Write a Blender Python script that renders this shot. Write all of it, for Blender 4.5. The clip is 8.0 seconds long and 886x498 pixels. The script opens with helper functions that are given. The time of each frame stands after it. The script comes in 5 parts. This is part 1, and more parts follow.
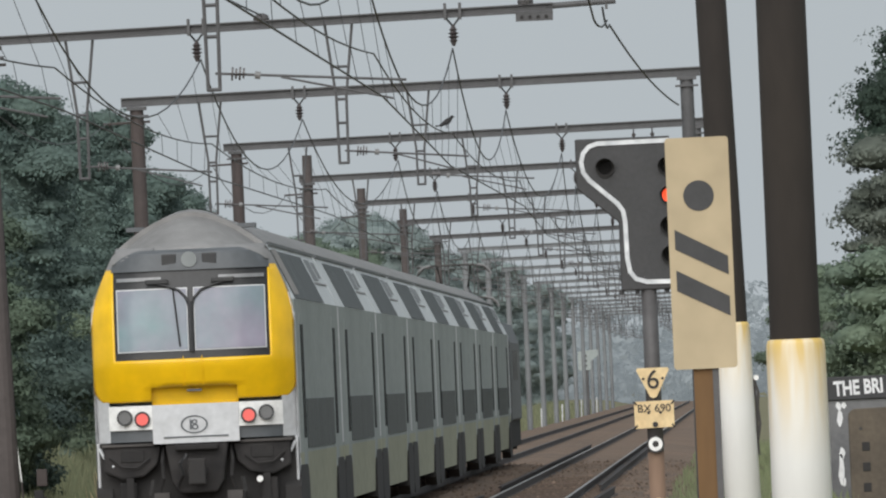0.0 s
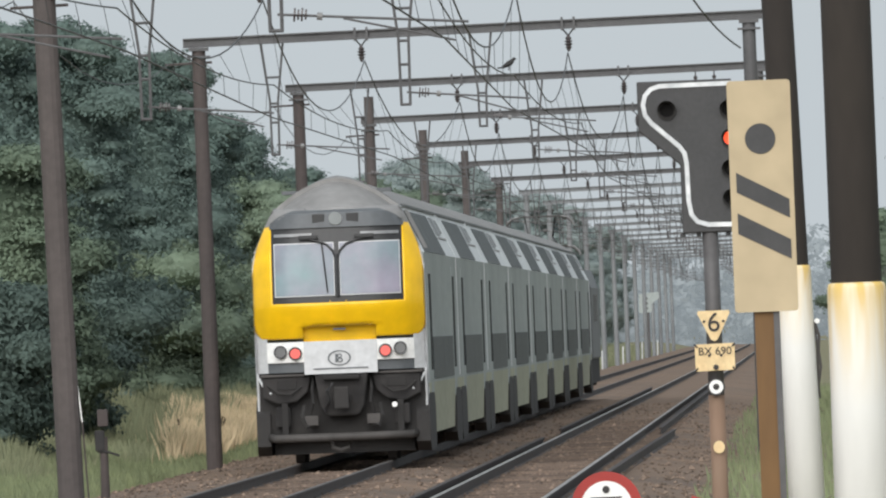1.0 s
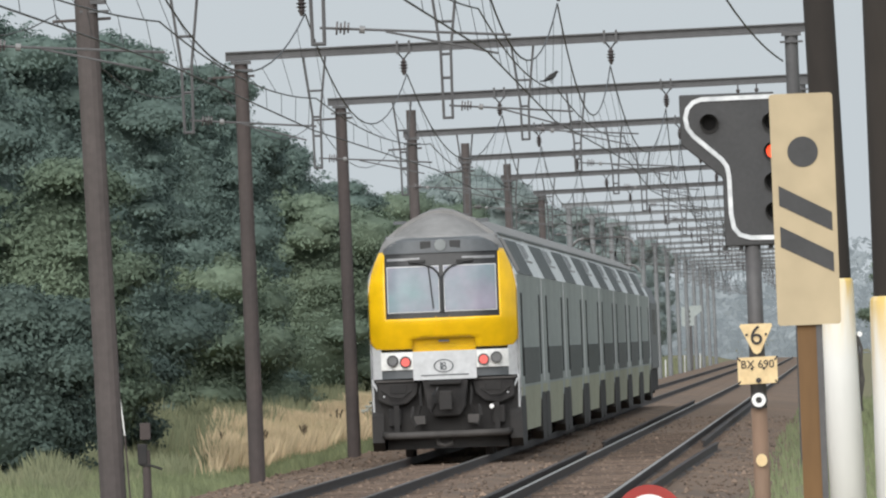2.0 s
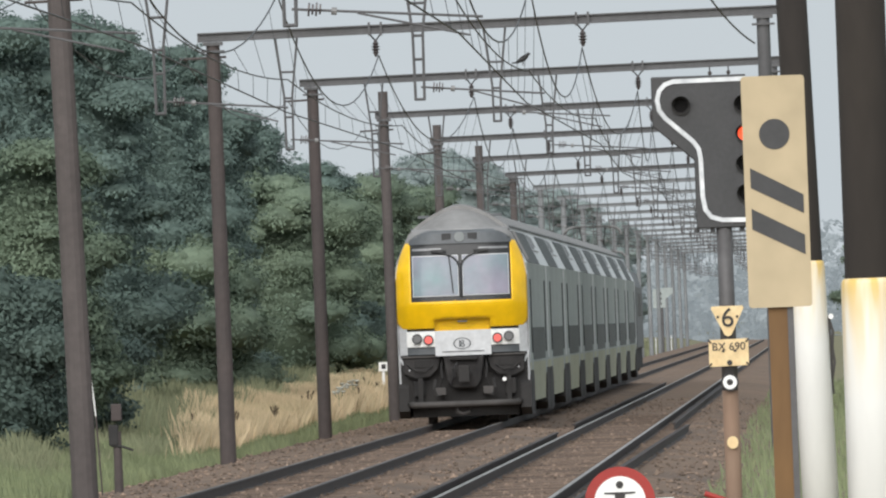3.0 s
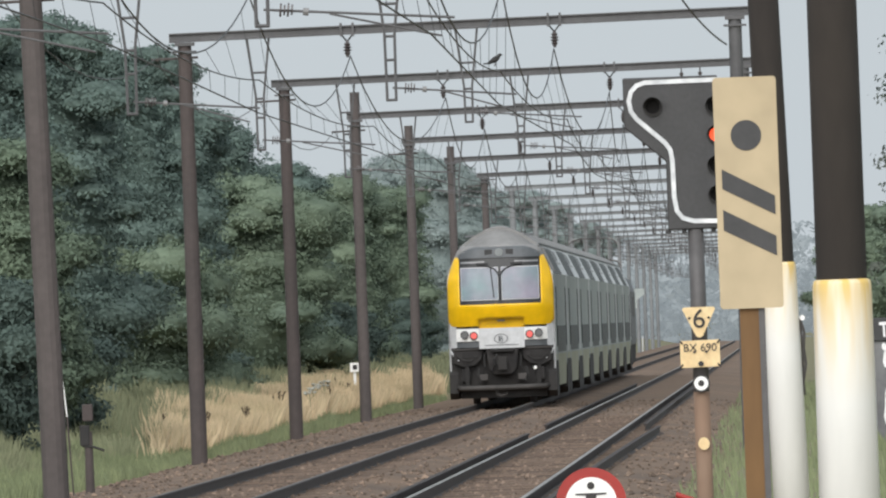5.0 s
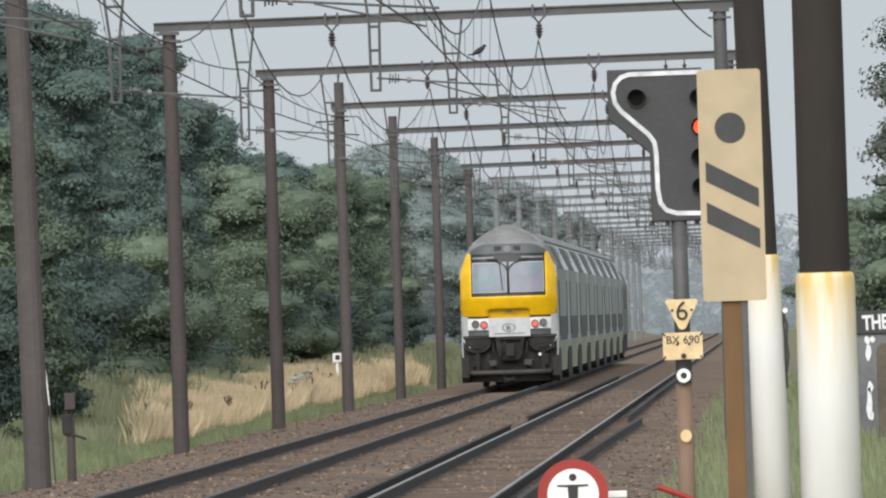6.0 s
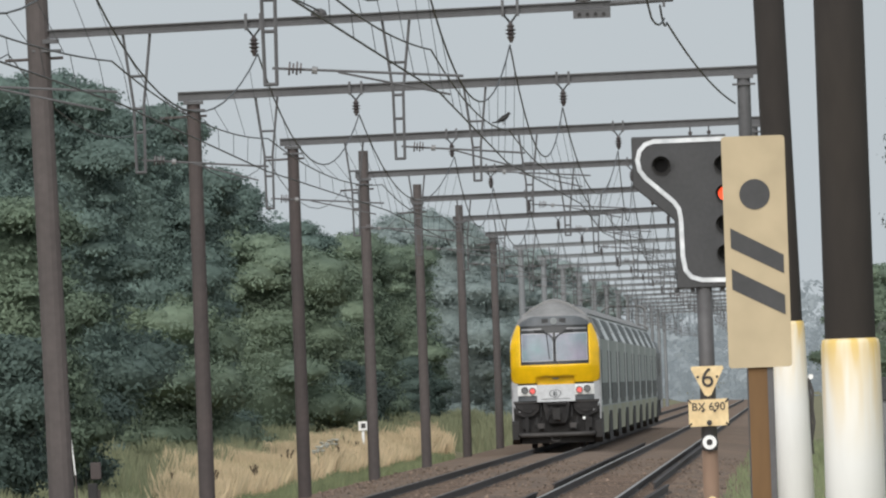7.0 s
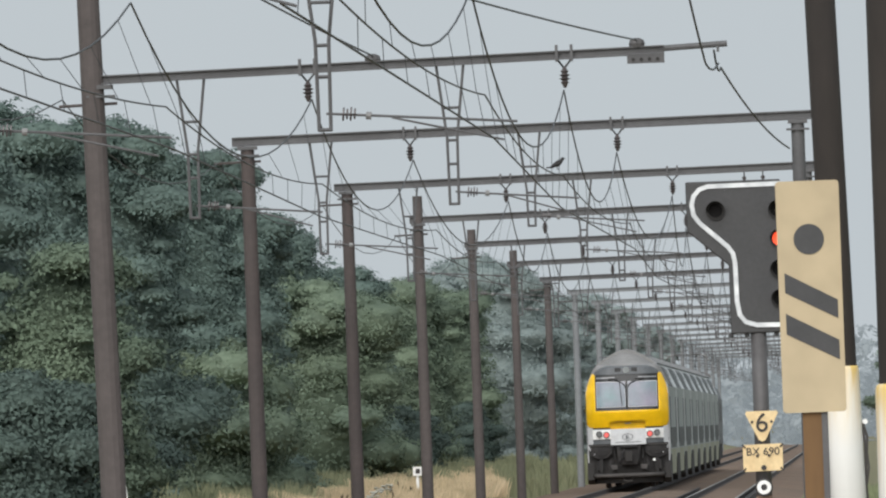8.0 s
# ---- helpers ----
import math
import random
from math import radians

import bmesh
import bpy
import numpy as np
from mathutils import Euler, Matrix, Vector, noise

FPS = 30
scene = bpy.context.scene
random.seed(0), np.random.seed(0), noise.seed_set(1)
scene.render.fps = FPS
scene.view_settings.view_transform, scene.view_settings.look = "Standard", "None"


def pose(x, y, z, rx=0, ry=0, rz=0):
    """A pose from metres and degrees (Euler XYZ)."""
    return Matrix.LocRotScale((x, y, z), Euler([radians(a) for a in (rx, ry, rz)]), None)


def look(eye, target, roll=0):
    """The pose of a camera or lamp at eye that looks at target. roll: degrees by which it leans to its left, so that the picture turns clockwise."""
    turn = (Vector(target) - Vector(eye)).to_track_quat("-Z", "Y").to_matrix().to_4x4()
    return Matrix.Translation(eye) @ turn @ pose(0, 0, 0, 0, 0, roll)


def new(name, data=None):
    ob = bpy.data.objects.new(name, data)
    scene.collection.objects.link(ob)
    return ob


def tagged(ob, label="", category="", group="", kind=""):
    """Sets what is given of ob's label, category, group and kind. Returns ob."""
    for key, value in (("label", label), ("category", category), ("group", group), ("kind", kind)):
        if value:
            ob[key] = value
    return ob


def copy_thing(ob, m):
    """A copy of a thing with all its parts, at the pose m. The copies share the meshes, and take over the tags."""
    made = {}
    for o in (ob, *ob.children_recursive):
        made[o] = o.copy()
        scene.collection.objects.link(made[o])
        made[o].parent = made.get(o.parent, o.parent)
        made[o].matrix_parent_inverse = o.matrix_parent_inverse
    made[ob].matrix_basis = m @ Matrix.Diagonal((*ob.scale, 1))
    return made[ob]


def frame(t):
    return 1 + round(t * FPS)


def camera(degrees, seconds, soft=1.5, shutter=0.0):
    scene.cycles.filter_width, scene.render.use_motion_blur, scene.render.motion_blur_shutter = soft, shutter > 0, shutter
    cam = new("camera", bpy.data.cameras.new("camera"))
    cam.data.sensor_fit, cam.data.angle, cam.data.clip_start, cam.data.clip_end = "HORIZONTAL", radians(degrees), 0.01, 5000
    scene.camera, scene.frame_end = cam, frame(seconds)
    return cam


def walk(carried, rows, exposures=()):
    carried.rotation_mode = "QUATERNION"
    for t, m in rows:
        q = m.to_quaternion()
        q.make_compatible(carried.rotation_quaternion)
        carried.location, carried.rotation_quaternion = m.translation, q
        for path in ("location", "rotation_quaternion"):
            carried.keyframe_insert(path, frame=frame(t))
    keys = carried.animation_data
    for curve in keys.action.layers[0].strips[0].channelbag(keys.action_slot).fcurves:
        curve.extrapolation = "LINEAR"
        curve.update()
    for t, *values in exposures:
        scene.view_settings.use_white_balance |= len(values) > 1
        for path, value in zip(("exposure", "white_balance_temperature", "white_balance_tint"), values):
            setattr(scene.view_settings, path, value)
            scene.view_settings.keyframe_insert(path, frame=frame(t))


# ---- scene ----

# x to the right of the line, y along the line away from the camera, z up; z = 0 is the rail head
cam = camera(3.0243, 8.0, soft=2.15)
EYE = (0.0, 0.0, 2.1)
# seconds, tilt, turn, roll of the camera on its tripod
TURNS = [
    (0.0, 90.4730, 1.0009, -2.500), (0.5, 90.3355, 1.1043, -2.283), (1.0, 90.2832, 1.2182, -2.261), (1.2, 90.2871, 1.2979, -2.354),
    (2.3, 90.3436, 1.3928, -2.255), (2.5, 90.3100, 1.3745, -2.214), (3.0, 90.2678, 1.2664, -2.170), (3.5, 90.2546, 1.2376, -2.100),
    (4.0, 90.2685, 1.2248, -2.198), (4.5, 90.2682, 1.1949, -2.155), (4.7, 90.2720, 1.1795, -2.120), (5.8, 90.2370, 1.1247, -1.950),
    (6.0, 90.2333, 1.1131, -1.754), (6.5, 90.3083, 1.0926, -1.900), (7.0, 90.4680, 1.1910, -2.030), (7.5, 90.5657, 1.3042, -1.929),
    (8.0, 90.6291, 1.3704, -2.094),
]
walk(cam, [(t, pose(*EYE, a, 0, b) @ pose(0, 0, 0, 0, 0, c)) for t, a, b, c in TURNS],
     [(t, stops, 6330, 10) for t, stops in ((0.0, -0.06), (0.5, 0.08), (1.0, 0.20), (2.5, 0.26), (3.5, 0.28), (4.5, 0.26), (6.0, 0.24), (6.5, 0.20),
                                            (7.0, 0.12), (8.0, 0.14))])

# ---- light ----
SUN_ELEVATION, SUN_FROM = 31.0, (-0.20, -0.98)   # the side the light comes from: behind the camera
world = bpy.data.worlds.new("overcast_sky")
scene.world = world
world.use_nodes = True
wn, wl = world.node_tree.nodes, world.node_tree.links
sky = wn.new("ShaderNodeTexSky")
sky.sky_type, sky.sun_disc = "NISHITA", False
sky.sun_elevation, sky.sun_rotation = radians(SUN_ELEVATION), math.atan2(SUN_FROM[0], SUN_FROM[1])
sky.dust_density, sky.air_density = 4.0, 1.0
scaled = wn.new("ShaderNodeMix")
scaled.data_type, scaled.blend_type = "RGBA", "MULTIPLY"
scaled.inputs["Factor"].default_value = 1.0
scaled.inputs["B"].default_value = (0.075, 0.075, 0.075, 1)
cloud = wn.new("ShaderNodeMix")
cloud.data_type = "RGBA"
cloud.inputs["Factor"].default_value = 0.86
cloud.inputs["B"].default_value = (0.548, 0.592, 0.612, 1)
wl.new(sky.outputs[0], scaled.inputs["A"])
wl.new(scaled.outputs["Result"], cloud.inputs["A"])
wl.new(cloud.outputs["Result"], wn["Background"].inputs["Color"])
wn["Background"].inputs["Strength"].default_value = 1.0
sun = new("sun", bpy.data.lights.new("sun", "SUN"))
sun.data.energy, sun.data.angle, sun.data.color = 2.75, radians(60), (1.0, 0.975, 0.94)
flat = math.hypot(*SUN_FROM)
sun.matrix_world = look((SUN_FROM[0] / flat * math.cos(radians(SUN_ELEVATION)) * 50, SUN_FROM[1] / flat * math.cos(radians(SUN_ELEVATION)) * 50,
                         math.sin(radians(SUN_ELEVATION)) * 50), (0, 0, 0))


# ---- materials ----
def material(name, base, rough=0.6, metal=0.0, second=None, scale=4.0, fine=30.0, relief=0.0, vary=0.0, coords="Object", stretch=(1, 1, 1), spread=0.5):
    """base and second colour mixed by broad noise, fine noise for grain, bump by relief, and vary: brightness by piece."""
    m = bpy.data.materials.new(name)
    m.use_nodes = True
    n, l = m.node_tree.nodes, m.node_tree.links
    b = n["Principled BSDF"]
    b.inputs["Roughness"].default_value, b.inputs["Metallic"].default_value = rough, metal
    second = second or tuple(c * 0.72 for c in base)
    tc = n.new("ShaderNodeTexCoord")
    mp = n.new("ShaderNodeMapping")
    mp.inputs["Scale"].default_value = stretch
    l.new(tc.outputs[coords], mp.inputs["Vector"])
    broad, grain = n.new("ShaderNodeTexNoise"), n.new("ShaderNodeTexNoise")
    for node, sc, det in ((broad, scale, 4), (grain, fine, 3)):
        node.inputs["Scale"].default_value, node.inputs["Detail"].default_value = sc, det
        l.new(mp.outputs[0], node.inputs["Vector"])
    ramp = n.new("ShaderNodeMapRange")
    ramp.inputs["From Min"].default_value, ramp.inputs["From Max"].default_value = 0.5 - spread * 0.4, 0.5 + spread * 0.4
    l.new(broad.outputs["Fac"], ramp.inputs["Value"])
    mix = n.new("ShaderNodeMix")
    mix.data_type = "RGBA"
    mix.inputs["A"].default_value, mix.inputs["B"].default_value = (*base, 1), (*second, 1)
    l.new(ramp.outputs[0], mix.inputs["Factor"])
    val = n.new("ShaderNodeMapRange")
    val.inputs["To Min"].default_value, val.inputs["To Max"].default_value = 0.78, 1.22
    l.new(grain.outputs["Fac"], val.inputs["Value"])
    hsv = n.new("ShaderNodeHueSaturation")
    l.new(mix.outputs["Result"], hsv.inputs["Color"])
    if vary:
        geo = n.new("ShaderNodeNewGeometry")
        rnd = n.new("ShaderNodeMapRange")
        rnd.inputs["To Min"].default_value, rnd.inputs["To Max"].default_value = 1 - vary, 1 + vary
        l.new(geo.outputs["Random Per Island"], rnd.inputs["Value"])
        mul = n.new("ShaderNodeMath")
        mul.operation = "MULTIPLY"
        l.new(val.outputs[0], mul.inputs[0])
        l.new(rnd.outputs[0], mul.inputs[1])
        l.new(mul.outputs[0], hsv.inputs["Value"])
    else:
        l.new(val.outputs[0], hsv.inputs["Value"])
    l.new(hsv.outputs["Color"], b.inputs["Base Color"])
    if relief:
        bump = n.new("ShaderNodeBump")
        bump.inputs["Strength"].default_value, bump.inputs["Distance"].default_value = min(1.0, relief), 0.03
        l.new(grain.outputs["Fac"], bump.inputs["Height"])
        l.new(bump.outputs[0], b.inputs["Normal"])
    return m


def leaves(name, base, second, scale=0.5, clear=0.34, vary=0.15):
    """Leaf colours with light that passes through the blade."""
    m = material(name, base, 0.7, 0, second, scale, 2.5, 0, vary, "Object", spread=0.7)
    n, l = m.node_tree.nodes, m.node_tree.links
    b = n["Principled BSDF"]
    b.inputs["Specular IOR Level"].default_value = 0.2
    tr, mx = n.new("ShaderNodeBsdfTranslucent"), n.new("ShaderNodeMixShader")
    l.new(b.inputs["Base Color"].links[0].from_socket, tr.inputs["Color"])
    mx.inputs[0].default_value = clear
    l.new(b.outputs[0], mx.inputs[1])
    l.new(tr.outputs[0], mx.inputs[2])
    l.new(mx.outputs[0], n["Material Output"].inputs["Surface"])
    return m


M = {
    "ballast": material("ballast", (0.205, 0.135, 0.088), 0.95, 0, (0.118, 0.084, 0.062), 0.22, 12, 1.0, spread=0.45),
    "stone": material("ballast_stone", (0.215, 0.155, 0.115), 0.9, 0, (0.13, 0.095, 0.072), 0.4, 9, 0.4, 0.6),
    "ground": material("ground", (0.15, 0.15, 0.075), 0.95, 0, (0.19, 0.165, 0.09), 0.05, 3, 0.5),
    "rail_side": material("rail_rust", (0.045, 0.034, 0.030), 0.7, 0.1, (0.028, 0.023, 0.022), 0.6, 12, 0.3),
    "rail_head": material("rail_head", (0.36, 0.35, 0.335), 0.55, 0.35, (0.20, 0.19, 0.18), 0.8, 20),
    "rail_head_dull": material("rail_head_dull", (0.105, 0.092, 0.085), 0.6, 0.2, (0.075, 0.066, 0.062), 0.8, 20),
    "sleeper": material("sleeper", (0.165, 0.118, 0.088), 0.9, 0, (0.11, 0.082, 0.066), 1.2, 12, 0.5, 0.3),
    "mast": material("mast_paint", (0.078, 0.062, 0.058), 0.85, 0.0, (0.058, 0.048, 0.046), 0.8, 9, 0.2),
    "mast_grey": material("mast_paler_paint", (0.098, 0.083, 0.079), 0.9, 0.0, (0.074, 0.063, 0.060), 0.9, 9, 0.2),
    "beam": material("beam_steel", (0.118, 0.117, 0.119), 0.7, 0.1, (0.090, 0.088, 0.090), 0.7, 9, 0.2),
    # far portals: distance haze is put into a lighter steel colour
    "beam_far": material("far_steel_hazed", (0.215, 0.225, 0.23), 0.75, 0.0, (0.17, 0.175, 0.18), 0.7, 9, 0.2),
    "wire": material("wire", (0.065, 0.068, 0.07), 0.55, 0.5, (0.05, 0.05, 0.05), 1, 20),
    "insulator": material("insulator_glaze", (0.055, 0.045, 0.045), 0.3, 0, (0.09, 0.08, 0.08), 8, 20),
    "white_cap": material("pale_glaze", (0.24, 0.235, 0.23), 0.5, 0, (0.17, 0.17, 0.17), 8, 20),
    "pole_brown": material("pole_brown_paint", (0.031, 0.025, 0.020), 0.95, 0, (0.023, 0.019, 0.017), 1.2, 10, 0.15, stretch=(1, 1, 0.3)),
    "beige": material("beige_enamel", (0.485, 0.39, 0.25), 0.7, 0, (0.46, 0.37, 0.235), 1.0, 4, 0.0, spread=0.9),
    "black": material("black_enamel", (0.052, 0.051, 0.052), 0.6, 0, (0.040, 0.04, 0.041), 3, 25, 0.05),
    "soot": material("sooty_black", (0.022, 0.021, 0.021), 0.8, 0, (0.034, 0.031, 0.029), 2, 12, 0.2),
    "border": material("white_reflective_border", (0.85, 0.86, 0.86), 0.35, 0, (0.42, 0.44, 0.46), 5, 14),
    "rust_post": material("rusty_post", (0.20, 0.105, 0.035), 0.8, 0, (0.12, 0.07, 0.035), 1.2, 12, 0.2, stretch=(1, 1, 0.25)),
    "post_grey": material("post_galvanised", (0.12, 0.115, 0.115), 0.6, 0.2, (0.085, 0.08, 0.08), 2, 14, 0.1),
    "post_tan": material("post_stained", (0.24, 0.175, 0.125), 0.8, 0, (0.19, 0.10, 0.06), 1.5, 10, 0.2, stretch=(1, 1, 0.3)),
    "sign_yellow": material("sign_cream_enamel", (0.78, 0.60, 0.33), 0.5, 0, (0.66, 0.47, 0.24), 6, 20, 0.0),
    "sign_white": material("sign_white_enamel", (0.86, 0.86, 0.84), 0.5, 0, (0.78, 0.77, 0.74), 4, 15),
    "sign_red": material("sign_red_enamel", (0.35, 0.030, 0.022), 0.6, 0, (0.29, 0.026, 0.02), 4, 15),
    "ink": material("sign_black_ink", (0.025, 0.022, 0.02), 0.6, 0, (0.035, 0.03, 0.03), 5, 15),
    "grey_wall": material("concrete_grey", (0.19, 0.19, 0.19), 0.9, 0, (0.13, 0.13, 0.135), 1.0, 10, 0.3),
    "dark_beam": material("concrete_sooty", (0.07, 0.07, 0.073), 0.85, 0, (0.05, 0.05, 0.05), 1.5, 12, 0.3),
    "brown_block": material("concrete_brown", (0.135, 0.11, 0.082), 0.9, 0, (0.085, 0.07, 0.055), 1.2, 10, 0.4),
    "chalk": material("white_spray_paint", (0.82, 0.82, 0.82), 0.7, 0, (0.7, 0.7, 0.7), 4, 12),
    "bark": material("bark", (0.10, 0.08, 0.06), 0.9, 0, (0.06, 0.05, 0.04), 1.5, 8, 0.6),
    # haze is put into this green: paler and bluer than the leaf
    "leaf_dark_hazed": leaves("leaf_dark_hazed", (0.178, 0.238, 0.204), (0.154, 0.212, 0.190), 0.35),
    "leaf_mid": leaves("leaf_mid", (0.234, 0.288, 0.192), (0.178, 0.236, 0.184), 0.35),
    "leaf_light": leaves("leaf_light", (0.19, 0.242, 0.165), (0.145, 0.195, 0.148), 0.35),
    "leaf_deep": leaves("leaf_deep", (0.08, 0.110, 0.082), (0.058, 0.085, 0.066), 0.35),
    "leaf_shrub": leaves("leaf_shrub", (0.125, 0.168, 0.142), (0.100, 0.140, 0.124), 0.35),
    "leaf_grey": leaves("leaf_grey", (0.22, 0.24, 0.20), (0.11, 0.13, 0.105)),
    # distant leaves are paled: the haze sits in their colour
    "leaf_far_hazed": leaves("leaf_far_hazed", (0.33, 0.385, 0.37), (0.28, 0.335, 0.325)),
    "leaf_backdrop_glow": leaves("leaf_backdrop_glow", (0.18, 0.195, 0.20), (0.16, 0.175, 0.18), 0.2, 0.3, 0.05),
    "grass_green": leaves("grass_green", (0.285, 0.320, 0.170), (0.205, 0.238, 0.140), 0.25),
    "grass_dry": leaves("grass_dry", (0.74, 0.59, 0.40), (0.58, 0.48, 0.30), 0.2),
    "grass_mixed": leaves("grass_mixed", (0.30, 0.30, 0.185), (0.19, 0.215, 0.130), 0.3),
    "flower": material("flower_head", (0.55, 0.55, 0.5), 0.8, 0, (0.42, 0.42, 0.36), 4, 12),
    "dock_brown": material("dock_brown", (0.115, 0.085, 0.052), 0.9, 0, (0.085, 0.065, 0.042), 3, 15),
    # train
    "yellow": material("yellow_paint", (0.86, 0.515, 0.004), 0.30, 0, (0.84, 0.495, 0.004), 0.8, 3),
    "roof_grey": material("roof_grey_paint", (0.285, 0.280, 0.275), 0.7, 0, (0.20, 0.195, 0.19), 1.0, 6, 0.05),
    "visor_grey": material("visor_grey_paint", (0.115, 0.124, 0.132), 0.55, 0, (0.09, 0.096, 0.102), 1.5, 8),
    "panel_grey": material("panel_light_grey", (0.60, 0.61, 0.62), 0.5, 0, (0.52, 0.525, 0.53), 2, 9),
    "side_grey": material("side_grey_paint", (0.345, 0.378, 0.365), 0.75, 0, (0.28, 0.31, 0.30), 0.5, 5, stretch=(1, 0.3, 1)),
    "side_low": material("side_dirty_lower", (0.39, 0.395, 0.285), 0.8, 0, (0.30, 0.305, 0.225), 0.5, 5, stretch=(1, 0.3, 1)),
    "side_light": material("side_light_panel", (0.66, 0.69, 0.70), 0.6, 0, (0.55, 0.57, 0.58), 0.6, 5),
    "frame_black": material("rubber_black", (0.022, 0.022, 0.024), 0.45, 0, (0.03, 0.03, 0.03), 3, 12),
    "under": material("underframe_grime", (0.031, 0.029, 0.028), 0.9, 0.0, (0.019, 0.018, 0.018), 1.5, 8, 0.3),
    "end_grime": material("end_grime", (0.040, 0.037, 0.036), 0.95, 0, (0.019, 0.018, 0.018), 2.2, 7, 0.4, spread=0.35),
    "steel_dull": material("steel_dull", (0.085, 0.078, 0.074), 0.7, 0.2, (0.052, 0.048, 0.045), 2, 10, 0.1),
    "chrome": material("bright_trim", (0.30, 0.305, 0.31), 0.45, 0.3, (0.2, 0.2, 0.2), 2, 10),
}


def glass(name, base, rough, gloss):
    m = material(name, base, rough, 0, tuple(c * 0.8 for c in base), 1.2, 4)
    m.node_tree.nodes["Principled BSDF"].inputs["Specular IOR Level"].default_value = gloss
    return m


# the sky's reflection is painted into the panes, cyan turning mauve
M["screen"] = material("windscreen_painted_sheen", (0.20, 0.285, 0.30), 0.2, 0, (0.30, 0.255, 0.325), 0.9, 3)
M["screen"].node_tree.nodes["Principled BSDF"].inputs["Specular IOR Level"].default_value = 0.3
M["window"] = glass("coach_window_glass", (0.100, 0.110, 0.110), 0.5, 0.06)
M["slit"] = glass("door_glass_dark", (0.022, 0.024, 0.025), 0.6, 0.03)
M["louvre_grey"] = glass("louvre_grey", (0.22, 0.23, 0.235), 0.5, 0.2)
M["lens_grey"] = glass("lamp_lens_grey", (0.16, 0.16, 0.16), 0.15, 0.8)
M["lens_dark"] = glass("signal_lens_dark", (0.012, 0.011, 0.011), 0.5, 0.1)


def glow(name, colour, power):
    m = bpy.data.materials.new(name)
    m.use_nodes = True
    b = m.node_tree.nodes["Principled BSDF"]
    b.inputs["Base Color"].default_value = (*colour, 1)
    b.inputs["Emission Color"].default_value = (*colour, 1)
    b.inputs["Emission Strength"].default_value = power
    return m


M["tail_red"] = glow("tail_lamp_red", (0.75, 0.12, 0.10), 0.25)
M["head_white"] = glass("head_lamp_white", (0.25, 0.27, 0.27), 0.3, 0.5)
M["signal_red"] = glow("signal_lamp_red", (1.0, 0.085, 0.025), 1.1)


# ---- mesh helpers ----
def link(name, me, mat, parent=None, label=""):
    ob = new(name, me)
    if mat is not None:
        me.materials.append(M[mat])
    if parent is not None:
        ob.parent = parent
    if label:
        ob["label"] = label
    return ob


def part(name, bm, mat, parent=None, label="", smooth=False, bevel=0.0):
    """Links a bmesh as one mesh object under a thing or a part."""
    me = bpy.data.meshes.new(name)
    bmesh.ops.recalc_face_normals(bm, faces=bm.faces)
    bm.to_mesh(me)
    bm.free()
    if smooth:
        for p in me.polygons:
            p.use_smooth = True
    ob = link(name, me, mat, parent, label)
    if bevel:
        mod = ob.modifiers.new("edges", "BEVEL")
        mod.width, mod.segments, mod.limit_method = bevel, 2, "ANGLE"
    return ob


def thing(name, label, category, at=None, group="", kind=""):
    ob = new(name)
    if at is not None:
        ob.matrix_world = at
    return tagged(ob, label, category, group, kind)


def box(bm, x0, x1, y0, y1, z0, z1):
    v = [bm.verts.new((x, y, z)) for z in (z0, z1) for y in (y0, y1) for x in (x0, x1)]
    for a in ((0, 2, 3, 1), (4, 5, 7, 6), (0, 1, 5, 4), (2, 6, 7, 3), (0, 4, 6, 2), (1, 3, 7, 5)):
        bm.faces.new([v[i] for i in a])
    return bm


def tube(bm, points, radius, seg=6, radii=None):
    """A round bar through points."""
    rings = []
    pts = [Vector(p) for p in points]
    for i, p in enumerate(pts):
        way = (pts[min(i + 1, len(pts) - 1)] - pts[max(i - 1, 0)]).normalized()
        side = way.cross(Vector((0, 0, 1)) if abs(way.z) < 0.9 else Vector((1, 0, 0))).normalized()
        up = side.cross(way)
        r = radii[i] if radii else radius
        rings.append([bm.verts.new(p + side * (r * math.cos(a)) + up * (r * math.sin(a))) for a in (2 * math.pi * k / seg for k in range(seg))])
    for a, b in zip(rings, rings[1:]):
        for k in range(seg):
            bm.faces.new((a[k], a[(k + 1) % seg], b[(k + 1) % seg], b[k]))
    bm.faces.new(rings[0][::-1])
    bm.faces.new(rings[-1])
    return bm


def slab(bm, outline, y0, y1):
    """A plate in the plane x, z with the given outline, from y0 to y1."""
    a = [bm.verts.new((x, y0, z)) for x, z in outline]
    b = [bm.verts.new((x, y1, z)) for x, z in outline]
    bm.faces.new(a)
    bm.faces.new(b[::-1])
    for i in range(len(a)):
        j = (i + 1) % len(a)
        bm.faces.new((a[i], b[i], b[j], a[j]))
    return bm


def disc(bm, x, z, r, y0, y1, seg=32, rz=None):
    return slab(bm, [(x + r * math.cos(2 * math.pi * k / seg), z + (rz or r) * math.sin(2 * math.pi * k / seg)) for k in range(seg)], y0, y1)


def ring(bm, x, z, r0, r1, y0, y1, seg=36, squash=1.0):
    loops = []
    for r, y in ((r0, y0), (r1, y0), (r1, y1), (r0, y1)):
        loops.append([bm.verts.new((x + r * math.cos(2 * math.pi * k / seg), y, z + r * squash * math.sin(2 * math.pi * k / seg))) for k in range(seg)])
    for i in range(4):
        a, b = loops[i], loops[(i + 1) % 4]
        for k in range(seg):
            bm.faces.new((a[k], a[(k + 1) % seg], b[(k + 1) % seg], b[k]))
    return bm


